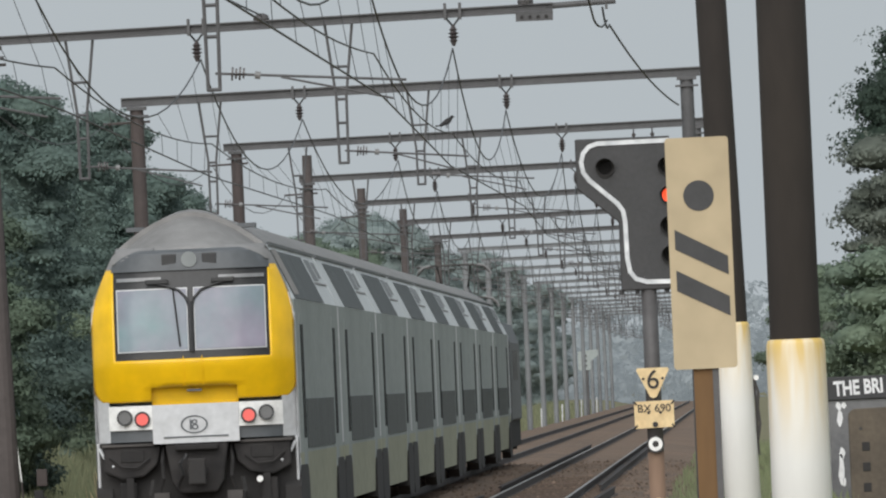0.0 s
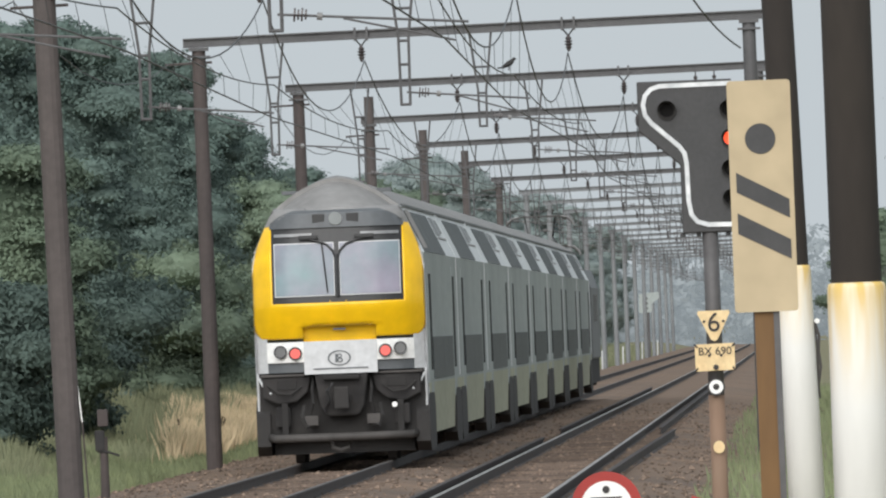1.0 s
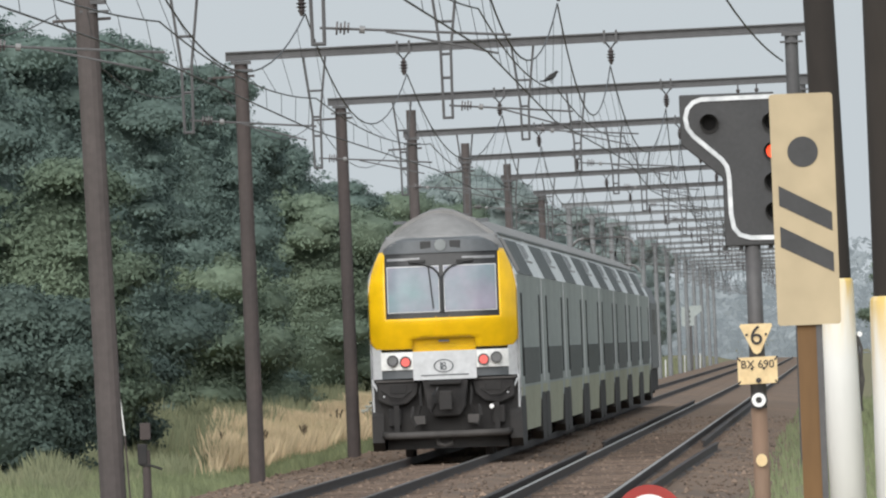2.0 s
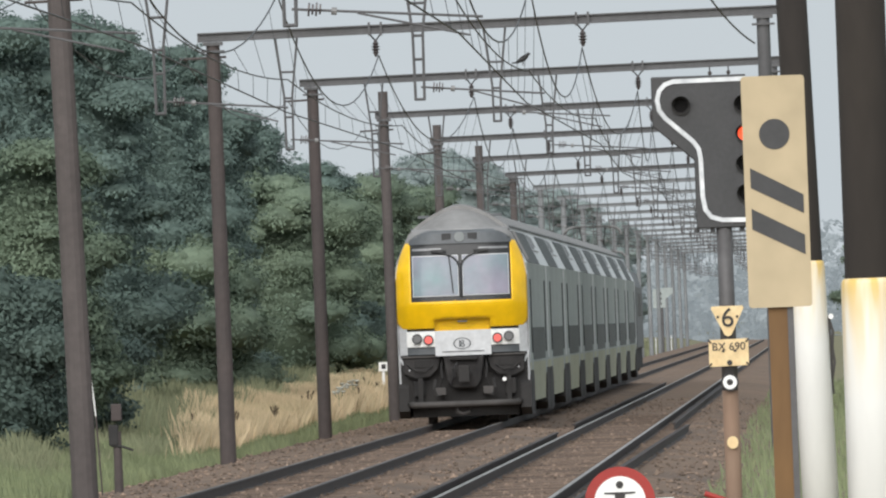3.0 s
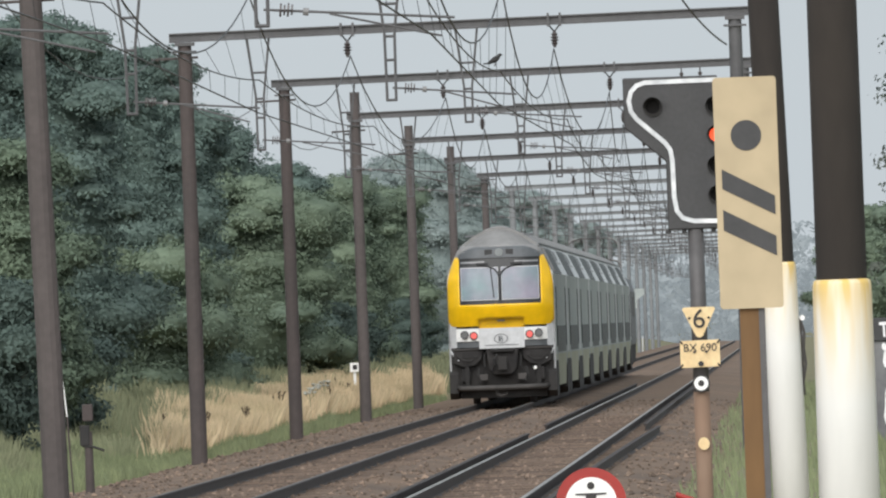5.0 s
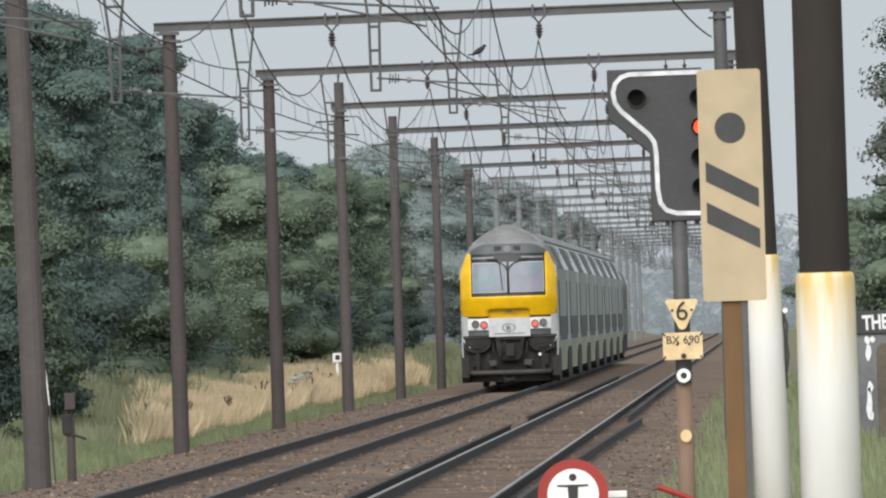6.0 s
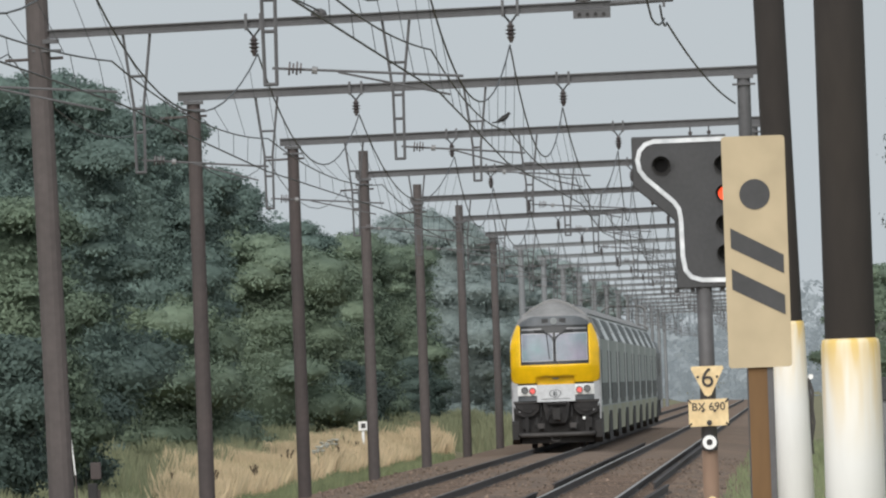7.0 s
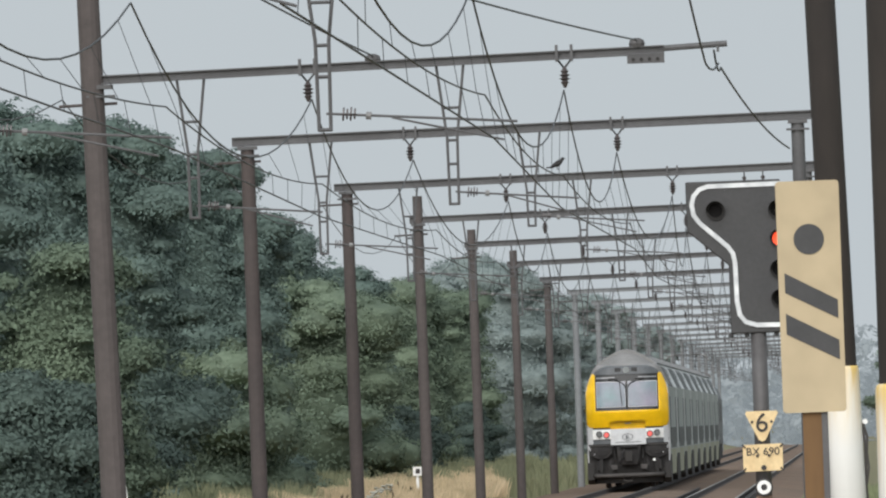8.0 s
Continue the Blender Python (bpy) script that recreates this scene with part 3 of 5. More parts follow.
# ---- signal ----
def signal():
    t = thing("railway_signal", "black colour-light railway signal with white border, showing red", "railway signal", pose(-0.787, 148, 0))
    X = 0.787
    out = [(-1.345, 4.235), (-0.55, 4.235), (-0.55, 2.885), (-1.028, 2.885), (-1.028, 3.49), (-1.385, 3.80), (-1.385, 4.235)]
    out = [(x + X, z) for x, z in out]
    head = part("signal_head", slab(bmesh.new(), out, 0.0, 0.16), "black", t, bevel=0.012)
    # white border: a strip that follows the edge, round at the corners
    path = [(-0.55, 4.195), (-1.19, 4.19), (-1.265, 4.165), (-1.315, 4.11), (-1.335, 4.03), (-1.32, 3.94), (-1.27, 3.87), (-1.03, 3.655), (-0.985, 3.59),
            (-0.970, 3.50), (-0.965, 3.17), (-0.945, 3.05), (-0.895, 2.985), (-0.80, 2.955), (-0.55, 2.95)]
    bm = bmesh.new()
    w = 0.020
    rows = []
    for i, p in enumerate(path):
        a, b = Vector(path[max(i - 1, 0)]), Vector(path[min(i + 1, len(path) - 1)])
        d = (b - a).normalized()
        nrm = Vector((-d.y, d.x)) * w
        p = Vector((p[0] + X, p[1]))
        rows.append([bm.verts.new((q.x, y, q.y)) for q, y in ((p - nrm, -0.012), (p + nrm, -0.012), (p + nrm, 0.002), (p - nrm, 0.002))])
    for a, b in zip(rows, rows[1:]):
        for k in range(4):
            bm.faces.new((a[k], a[(k + 1) % 4], b[(k + 1) % 4], b[k]))
    part("border", bm, "border", head, "white reflective border strip")
    for x, z, lit in ((-1.128, 3.975, 0), (-0.58, 3.965, 0), (-0.572, 3.712, 1), (-0.58, 3.44, 0), (-0.58, 3.18, 0)):
        bm = bmesh.new()
        disc(bm, x + X, z, 0.062, -0.006, 0.01, 24)
        part("lamp", bm, "signal_red" if lit else "lens_dark", head, "glowing red lamp" if lit else "dark lamp lens", smooth=False)
        bm = bmesh.new()
        segs = 20
        for r0, r1 in ((0.066, 0.082),):
            ring(bm, x + X, z, r0, r1, -0.03, 0.01, 24)
        # hood over the upper half
        for k in range(segs):
            a0, a1 = math.pi * k / segs, math.pi * (k + 1) / segs
            q = [(x + X + 0.082 * math.cos(a), z + 0.082 * math.sin(a)) for a in (a0, a1)]
            v = [bm.verts.new((q[0][0], -0.03, q[0][1])), bm.verts.new((q[1][0], -0.03, q[1][1])), bm.verts.new((q[1][0], -0.17, q[1][1])), bm.verts.new((q[0][0], -0.17, q[0][1]))]
            bm.faces.new(v)
        part("hood", bm, "soot", head)
    for x in (-0.24, -0.1, 0.05, 0.16):
        part("bolt", tube(bmesh.new(), [(x, 0.05, 2.89), (x, 0.05, 2.85)], 0.02, 8), "black", head)
    part("upper_post", lathe(bmesh.new(), (0, 0.08, 1.45), [(0.070, 0), (0.070, 1.45)], 16), "post_grey", t, smooth=True)
    part("lower_post", lathe(bmesh.new(), (0, 0.08, -0.6), [(0.075, 0), (0.072, 2.05)], 16), "post_tan", t, "stained tan lower post", smooth=True)
    tri = slab(bmesh.new(), [(-0.145, 2.175), (-0.135, 2.195), (0.135, 2.195), (0.145, 2.175), (0.03, 1.94), (0.0, 1.925), (-0.03, 1.94)], -0.03, -0.02)
    tri = part("speed_plate", tri, "sign_yellow", t, "cream triangular speed plate")
    letters("numeral", "6", 0.24, pose(0.0, -0.036, 2.085, 90, 0, 0), "ink", tri, thick=0.003)
    for s in (-1, 1):
        part("bolt", disc(bmesh.new(), s * 0.085, 2.10, 0.012, -0.038, -0.03, 12), "ink", tri)
    idp = part("identity_plate", slab(bmesh.new(), [(-0.175, 1.662), (0.175, 1.668), (0.175, 1.905), (-0.175, 1.90)], -0.03, -0.02), "sign_yellow", t, "cream identity plate")
    letters("characters", "BX 690", 0.098, pose(0.0, -0.036, 1.835, 90, 0, 0), "ink", idp, thick=0.002)
    for x, z, r in ((0.005, 1.695, 0.024), (-0.05, 1.80, 0.012), (0.055, 1.80, 0.012)):
        part("bolt", disc(bmesh.new(), x, z, r, -0.042, -0.03, 14), "ink", idp)
    for sx in (-1, 1):
        for z in (1.682, 1.885):
            dz = -1 if z < 1.8 else 1
            part("clip", tube(bmesh.new(), [(sx * 0.152, -0.034, z - 0.012 * dz), (sx * 0.180, -0.034, z + 0.018 * dz)], 0.008, 6), "ink", idp)
    rg = part("round_plate", disc(bmesh.new(), 0.0, 1.522, 0.078, -0.03, -0.015, 28), "ink", t, "round black and white plate")
    part("white_ring", ring(bmesh.new(), 0.0, 1.522, 0.028, 0.062, -0.036, -0.031, 28), "sign_white", rg)
    part("reflector", disc(bmesh.new(), 0.005, 0.99, 0.05, -0.012, 0.005, 20, 0.056), "sign_yellow", t, "cream round reflector")


signal()


def approach_board():
    t = thing("approach_board", "tall beige approach board with black disc and two stripes", "marker board", pose(-0.212, 100, 0))
    w, z0, z1, r = 0.189, 2.145, 3.525, 0.022
    out = []
    for cx, cz, a0 in ((w - r, z1 - r, 0), (-w + r, z1 - r, 90), (-w + r, z0 + r, 180), (w - r, z0 + r, 270)):
        out += [(cx + r * math.cos(radians(a0 + 15 * k)), cz + r * math.sin(radians(a0 + 15 * k))) for k in range(7)]
    p = part("panel", slab(bmesh.new(), out, -0.02, 0.0), "beige", t)
    part("disc", disc(bmesh.new(), 0.0, 3.177, 0.091, -0.024, -0.02, 36), "black", p, "black disc")
    for a, b, c, d in ((2.979, 2.861, 2.812, 2.700), (2.737, 2.614, 2.572, 2.455)):
        part("stripe", slab(bmesh.new(), [(-0.152, a), (-0.152, b), (0.160, d), (0.160, c)], -0.024, -0.02), "black", p, "black slanting stripe")
    bm = bmesh.new()
    box(bm, -0.075, 0.038, 0.010, 0.022, -0.6, 3.3)
    part("post", bm, "rust_post", t, "rusty orange-brown steel post")
    bm = bmesh.new()
    box(bm, 0.038, 0.075, 0.0, 0.13, -0.6, 3.3)
    box(bm, -0.075, 0.038, 0.10, 0.13, -0.6, 3.3)
    part("flange", bm, "post_grey", t, "grey steel flange of the post")


approach_board()


def prohibition_sign():
    t = thing("prohibition_sign", "round red-bordered white prohibition sign on a post", "road sign", pose(-1.152, 95, 0))
    z = 1.075
    f = part("face", disc(bmesh.new(), 0, z, 0.200, 0.0, 0.012, 48), "sign_red", t, "red sign border")
    part("white_field", disc(bmesh.new(), 0, z, 0.146, -0.004, 0.0, 40), "sign_white", f)
    bm = bmesh.new()
    disc(bm, 0, z + 0.098, 0.021, -0.008, -0.004, 18)
    slab(bm, [(-0.088, z + 0.056), (0.088, z + 0.056), (0.088, z + 0.047), (0.03, z + 0.043), (0.022, z - 0.09), (-0.022, z - 0.09), (-0.03, z + 0.043), (-0.088, z + 0.047)], -0.008, -0.004)
    part("pictogram", bm, "ink", f, "plain black symbol")
    part("post", lathe(bmesh.new(), (0, 0.05, -0.7), [(0.03, 0), (0.03, 1.9)], 12), "post_grey", t)


prohibition_sign()

t = thing("platform_rail", "white end rail with a red slanting handle", "barrier", pose(-1.0, 95.4, 0))
bm = bmesh.new()
box(bm, -0.2, 0.15, -0.02, 0.02, 1.045, 1.085)
part("white_bar", bm, "sign_white", t, "white painted bar", bevel=0.006)
bm = bmesh.new()
tube(bm, [(0.325, 0, 1.10), (0.36, 0, 1.088), (0.47, 0, 1.045), (0.60, 0, 0.98)], 0.017, 8)
part("red_handle", bm, "sign_red", t, "red slanting bar")
bm = bmesh.new()
for x in (-0.1, 0.58):
    tube(bm, [(x, 0.0, -0.6), (x, 0.0, 1.05 if x < 0 else 0.99)], 0.02, 8)
tube(bm, [(-0.1, 0.0, 0.5), (0.58, 0.0, 0.5)], 0.016, 8)
part("frame", bm, "post_grey", t)


# ---- wall with writing ----
def rough_wall():
    t = thing("concrete_wall", "grey concrete wall with sooty coping and white spray paint", "wall", pose(0, 300, 0), kind="structure")
    bm = bmesh.new()
    box(bm, 1.45, 9.0, 0.0, 0.3, -0.6, 1.57)
    w = part("wall_panel", bm, "grey_wall", t, bevel=0.01)
    bm = bmesh.new()
    box(bm, 1.42, 9.0, -0.06, 0.34, 1.573, 1.985)
    c = part("coping", bm, "dark_beam", t, "dark sooty concrete coping", bevel=0.015)
    letters("spray_writing", "THE BRI", 0.36, pose(2.07, -0.064, 1.775, 90, -2.5, 0) @ Matrix.Diagonal((0.70, 1.0, 1, 1)), "chalk", c, "white sprayed capital letters", 0.003, 0.012)
    rng = random.Random(4)
    for x, z, w0, h0 in ((1.70, 1.46, 0.05, 0.08), (1.79, 1.47, 0.05, 0.06), (1.71, 1.24, 0.05, 0.16), (1.73, 0.62, 0.05, 0.12), (1.71, 0.32, 0.06, 0.26), (1.75, 0.1, 0.03, 0.1)):
        out = [(x + w0 * rng.uniform(0.7, 1.2) * math.cos(a), z + h0 * rng.uniform(0.7, 1.2) * math.sin(a)) for a in (2 * math.pi * k / 9 for k in range(9))]
        part("paint_mark", slab(bmesh.new(), out, -0.006, -0.001), "chalk", w, "white paint splash")


rough_wall()
t = thing("concrete_block", "weathered brown concrete block with rounded corner", "concrete block", pose(0, 296, 0))
out = [(3.6, -0.6), (1.84, -0.6), (1.84, 1.27)] + [(1.98 - 0.14 * math.cos(radians(15 * k)), 1.27 + 0.14 * math.sin(radians(15 * k))) for k in range(1, 7)] + [(3.6, 1.44)]
part("block", slab(bmesh.new(), out, 0.0, 0.8), "brown_block", t, bevel=0.02)
for z in (0.72, 0.36, 0.0):
    bm = bmesh.new()
    box(bm, 2.06, 2.2, -0.01, 0.02, z - 0.06, z + 0.10)
    part("slot", bm, "soot", t, "dark recessed slot", bevel=0.01)
part("stud", disc(bmesh.new(), 2.05, 1.06, 0.03, -0.02, 0.0, 12), "steel_dull", t)


# ---- small lineside things ----
def marker_post(x, y, h, label, board=None, lean=0.0):
    t = thing("marker_post", label, "marker post", pose(x, y, 0, 0, lean, 0), "marker posts")
    bm = bmesh.new()
    box(bm, -0.04, 0.04, -0.04, 0.04, -0.5, h)
    part("post", bm, "sign_white" if board else "panel_grey", t, bevel=0.01)
    if board:
        bm = bmesh.new()
        box(bm, -0.13, 0.13, -0.08, -0.052, h - 0.27, h)
        b = part("board", bm, "sign_white", t, bevel=0.005)
        bm = bmesh.new()
        box(bm, -0.05, 0.08, -0.086, -0.081, h - 0.20, h - 0.06)
        part("mark", bm, "ink", b, "black mark")


marker_post(-12.89, 497, 1.14, "white kilometre post with small square board in grass", True)
for x, y, h in ((-10.9, 905, 0.75), (-10.9, 1010, 0.8), (-10.8, 1120, 0.9), (-10.9, 1250, 0.9)):
    marker_post(x, y, h, "small white post beside the far track", lean=1.0)

t = thing("trackside_box", "rusty brown trackside post with box and lever", "trackside post", pose(-10.78, 257, 0))
part("post", lathe(bmesh.new(), (0, 0, -0.6), [(0.075, 0), (0.06, 1.3)], 10), "mast", t)
bm = bmesh.new()
box(bm, -0.08, 0.08, -0.08, 0.08, 0.86, 1.12)
part("top_box", bm, "mast", t, bevel=0.015)
bm = bmesh.new()
box(bm, -0.13, 0.02, -0.08, 0.08, 0.48, 0.80)
part("lock_box", bm, "soot", t, bevel=0.02)
part("lever", tube(bmesh.new(), [(-0.1, -0.05, 0.48), (0.08, -0.05, 0.46), (0.24, -0.05, 0.40)], 0.022, 6), "soot", t, "dark lever")
t = thing("white_stake", "thin white stake standing beside a mast", "stake", pose(-10.94, 252, 0))
part("rod", tube(bmesh.new(), [(0.06, 0, 0.95), (0.04, 0, 1.2), (-0.04, 0, 2.02)], 0.012, 6), "sign_white", t)
part("foot", tube(bmesh.new(), [(0.13, 0, -0.5), (0.06, 0, 0.96)], 0.014, 6), "mast", t, "rusty lower half")


def far_signal():
    t = thing("far_signal", "distant white signal board on a grey post", "railway signal", pose(-10.85, 1180, 0))
    out = [(-0.62, 2.9), (0.25, 2.9), (0.25, 3.5), (0.8, 3.9), (0.8, 4.3), (0.2, 4.3), (-0.62, 4.2)]
    h = part("signal_head", slab(bmesh.new(), out, 0.0, 0.15), "side_grey", t)
    bm = bmesh.new()
    for z in (3.9, 3.55, 3.2):
        box(bm, -0.35, 0.0, -0.03, 0.0, z - 0.08, z + 0.08)
    part("marks", bm, "post_grey", h)
    part("post", lathe(bmesh.new(), (0, 0.1, -0.6), [(0.09, 0), (0.09, 3.6)], 10), "post_grey", t)


far_signal()


# ---- train ----
def half_width(z):
    if z <= 3.25:
        return 1.41 - 0.03 * max(0.0, 1.2 - z)
    return 1.41 - 0.37 * min(1.15, (z - 3.25) / 0.93) ** 1.35


def front(x, z):
    """How far the end face lies behind its foremost plane."""
    h = max(0.25, half_width(min(z, 4.18)))
    a = min(1.0, abs(x) / h)
    y = 0.52 * a ** 4.5 + 0.05 * a * a
    y += 0.16 * max(0.0, z - 2.65) ** 1.3
    y += 0.42 * max(0.0, 2.56 - max(z, 2.05)) ** 1.25
    if z > 4.10:
        y += 2.6 * (z - 4.10) ** 1.05
    return y


def face_patch(name, x0, x1, z0, z1, nx, nz, mat, parent, proud=0.0, deep=0.05, label="", smooth=True):
    """A curved plate that follows the end face between two side lines given by functions of the height."""
    bm = bmesh.new()
    lay = []
    for off in (-proud, deep):
        rows = []
        for j in range(nz + 1):
            z = z0 + (z1 - z0) * j / nz
            a, b = x0(z), x1(z)
            rows.append([bm.verts.new((a + (b - a) * i / nx, front(a + (b - a) * i / nx, z) + off, z)) for i in range(nx + 1)])
        lay.append(rows)
    f, k = lay
    for j in range(nz):
        for i in range(nx):
            bm.faces.new((f[j][i], f[j][i + 1], f[j + 1][i + 1], f[j + 1][i]))
            bm.faces.new((k[j][i], k[j + 1][i], k[j + 1][i + 1], k[j][i + 1]))
        bm.faces.new((f[j][0], f[j + 1][0], k[j + 1][0], k[j][0]))
        bm.faces.new((f[j][nx], k[j][nx], k[j + 1][nx], f[j + 1][nx]))
    for i in range(nx):
        bm.faces.new((f[0][i], k[0][i], k[0][i + 1], f[0][i + 1]))
        bm.faces.new((f[nz][i], f[nz][i + 1], k[nz][i + 1], k[nz][i]))
    ob = part(name, bm, mat, parent, label)
    if smooth:
        ob.data.shade_smooth() if hasattr(ob.data, "shade_smooth") else None
        mod = ob.modifiers.new("edges", "EDGE_SPLIT")
        mod.split_angle = radians(40)
    return ob


LENGTH, PITCH = 26.35, 26.8


def shell(bm, outline, y0, y1):
    return extrude_y(bm, outline, [y0, y1])


def bogie(parent, y):
    b = part("bogie", box(box(box(bmesh.new(), -1.28, -1.08, y - 1.9, y + 1.9, 0.35, 0.75), 1.08, 1.28, y - 1.9, y + 1.9, 0.35, 0.75), -1.1, 1.1, y - 0.3, y + 0.3, 0.35, 0.8), "under", parent, bevel=0.03)
    for dy in (-1.25, 1.25):
        bm = bmesh.new()
        for s in (-1, 1):
            tube(bm, [(s * 0.69, y + dy, 0.46), (s * 0.83, y + dy, 0.46)], 0.46, 24)
        tube(bm, [(-0.8, y + dy, 0.46), (0.8, y + dy, 0.46)], 0.08, 8)
        part("wheelset", bm, "steel_dull", b)
    bm = bmesh.new()
    for s in (-1, 1):
        for dy in (-1.25, 0, 1.25):
            tube(bm, [(s * 1.18, y + dy, 0.3), (s * 1.18, y + dy, 0.9)], 0.14, 10)
    part("springs", bm, "under", b)


def coach(control=False):
    c = thing("control_coach" if control else "double_deck_coach",
              "double-deck control coach with yellow end and tail lamps" if control else "grey double-deck coach with two rows of windows",
              "train coach", None, "" if control else "double-deck coaches")
    y0 = 0.75 if control else 0.0
    y1 = LENGTH
    part("lower_side", shell(bmesh.new(), [(-1.38, 0.40), (1.38, 0.40), (1.415, 1.25), (-1.415, 1.25)], y0, y1), "side_low", c, "dusty yellowish lower side")
    part("body_side", shell(bmesh.new(), [(-1.41, 1.25), (1.41, 1.25), (1.41, 3.40), (-1.41, 3.40)], y0, y1), "side_grey", c, "dark grey-green side wall")
    yr = 1.45 if control else y0
    sh = [(-1.41, 3.40), (1.41, 3.40), (1.04, 4.18), (-1.04, 4.18)]
    part("shoulder", shell(bmesh.new(), sh, y0 if not control else 1.30, y1), "side_light", c, "light grey sloping upper side")
    arc = [(1.04 - 0.13 * i, 4.18 + 0.50 * (1 - abs(1 - i / 8) ** 1.8)) for i in range(17)]
    part("roof", shell(bmesh.new(), arc, yr, y1), "roof_grey", c, "dull grey rounded roof", smooth=False)
    # grooves along the roof shoulder
    bm = bmesh.new()
    for s in (-1, 1):
        box(bm, s * 1.055 - 0.02, s * 1.055 + 0.02, yr + 0.6, y1, 4.17, 4.215)
    part("gutter", bm, "visor_grey", c)
    start = 4.2 if not control else 2.0
    stop = 18.0
    for s in (-1, 1):
        # upper deck panes on the slope
        n = 9
        for k in range(n):
            a = start + (stop - start) * k / n
            b = a + (stop - start) / n - 0.11
            bm = bmesh.new()
            pts = [(1.408, 3.405), (1.078, 4.100)]
            nx, nz = 0.9035, 0.4286
            v = []
            for off in (0.012, -0.03):
                for (px, pz), yy in ((pts[0], a), (pts[0], b), (pts[1], b), (pts[1], a)):
                    v.append(bm.verts.new((s * (px + nx * off), yy, pz + nz * off)))
            for q in ((0, 1, 2, 3), (7, 6, 5, 4), (0, 4, 5, 1), (1, 5, 6, 2), (2, 6, 7, 3), (3, 7, 4, 0)):
                bm.faces.new([v[i] for i in q])
            pane = part("upper_window", bm, "window", c, "dark tinted upper-deck window" if k == 0 else "")
            if control and k == 0:
                # ribs of the grille behind the cab
                for i in range(9):
                    yr = a + 0.08 + (b - a - 0.16) * i / 8
                    bm = bmesh.new()
                    tube(bm, [(s * 1.400, yr, 3.47), (s * 1.095, yr, 4.105)], 0.028, 4)
                    part("grille_rib", bm, "roof_grey", pane)
        # stair window and louvre beyond the panes
        for name_q, mat_q, lab_q, ya, yb, za, zb, lift in (("stair_window", "louvre_grey", "grey stair window in the upper side", 19.2, 22.0, 0.52, 0.97, 0.012),
                                                          ("louvre", "louvre_grey", "grey ventilation louvre", 23.0, 24.6, 0.60, 0.94, 0.012),
                                                          ("slope_seam", "roof_grey", "", 18.9, 25.6, 0.43, 0.47, 0.014)):
            bm = bmesh.new()
            v = []
            for off in (lift, -0.02):
                for q0, yy in ((za, ya), (za, yb), (zb, yb), (zb, ya)):
                    v.append(bm.verts.new((s * (1.408 - 0.33 * q0 + 0.9035 * off), yy, 3.405 + 0.695 * q0 + 0.4286 * off)))
            for q in ((0, 1, 2, 3), (7, 6, 5, 4), (0, 4, 5, 1), (1, 5, 6, 2), (2, 6, 7, 3), (3, 7, 4, 0)):
                bm.faces.new([v[i] for i in q])
            part(name_q, bm, mat_q, c, lab_q)
        for k in range(8):
            a = 5.4 + 15.8 * k / 8
            bm = bmesh.new()
            box(bm, s * 1.40, s * 1.424, a, a + 1.86, 1.30, 2.00)
            part("lower_window", bm, "window", c, "dark tinted lower-deck window" if k == 0 else "")
        for yc in (4.0, 22.6):
            bm = bmesh.new()
            box(bm, s * 1.40, s * 1.418, yc - 0.85, yc + 0.85, 0.95, 3.22)
            d = part("door", bm, "side_grey", c, "grey double door", bevel=0.01)
            for q in (-0.43, 0.43):
                bm = bmesh.new()
                box(bm, s * 1.410, s * 1.424, yc + q - 0.27, yc + q + 0.27, 1.45, 3.05)
                part("door_pane", bm, "slit", d, "dark narrow door pane")
        # pale strip paints the light caught by the coach's rounded end
        for ya, yb in ((y1 - 0.45, y1),):
            bm = bmesh.new()
            box(bm, s * 1.400, s * 1.420, ya, yb, 1.3, 3.38)
            part("corner_highlight", bm, "panel_grey", c, "highlight of the rounded coach end, put on as a pale strip")
        for yc in ((2.75 if control else 2.2), 24.15):
            # bogie cut-out in the skirt, drawn as a black plate
            bm = bmesh.new()
            out = [(-1.9, 0.14), (1.9, 0.14), (2.3, 0.30), (2.3, 0.80), (2.05, 1.0), (1.6, 1.08), (-1.6, 1.08), (-2.05, 1.0), (-2.3, 0.80), (-2.3, 0.30)]
            a = [bm.verts.new((s * 1.425, yc + p, q)) for p, q in out]
            b = [bm.verts.new((s * 1.20, yc + p, q)) for p, q in out]
            bm.faces.new(a)
            bm.faces.new(b[::-1])
            for i in range(len(a)):
                j = (i + 1) % len(a)
                bm.faces.new((a[i], b[i], b[j], a[j]))
            part("bogie_cover", bm, "soot", c, "black plate at the bogie cut-out")
    for yc in ((2.75 if control else 2.2), 24.15):
        bogie(c, yc)
    bm = bmesh.new()
    box(bm, -1.1, 1.1, 6.5, 20.0, 0.30, 0.62)
    part("underframe", bm, "under", c)
    bm = bmesh.new()
    box(bm, -0.8, 0.8, y1, y1 + 0.45, 1.2, 3.3)
    part("gangway", bm, "frame_black", c, "black rubber gangway")
    return c


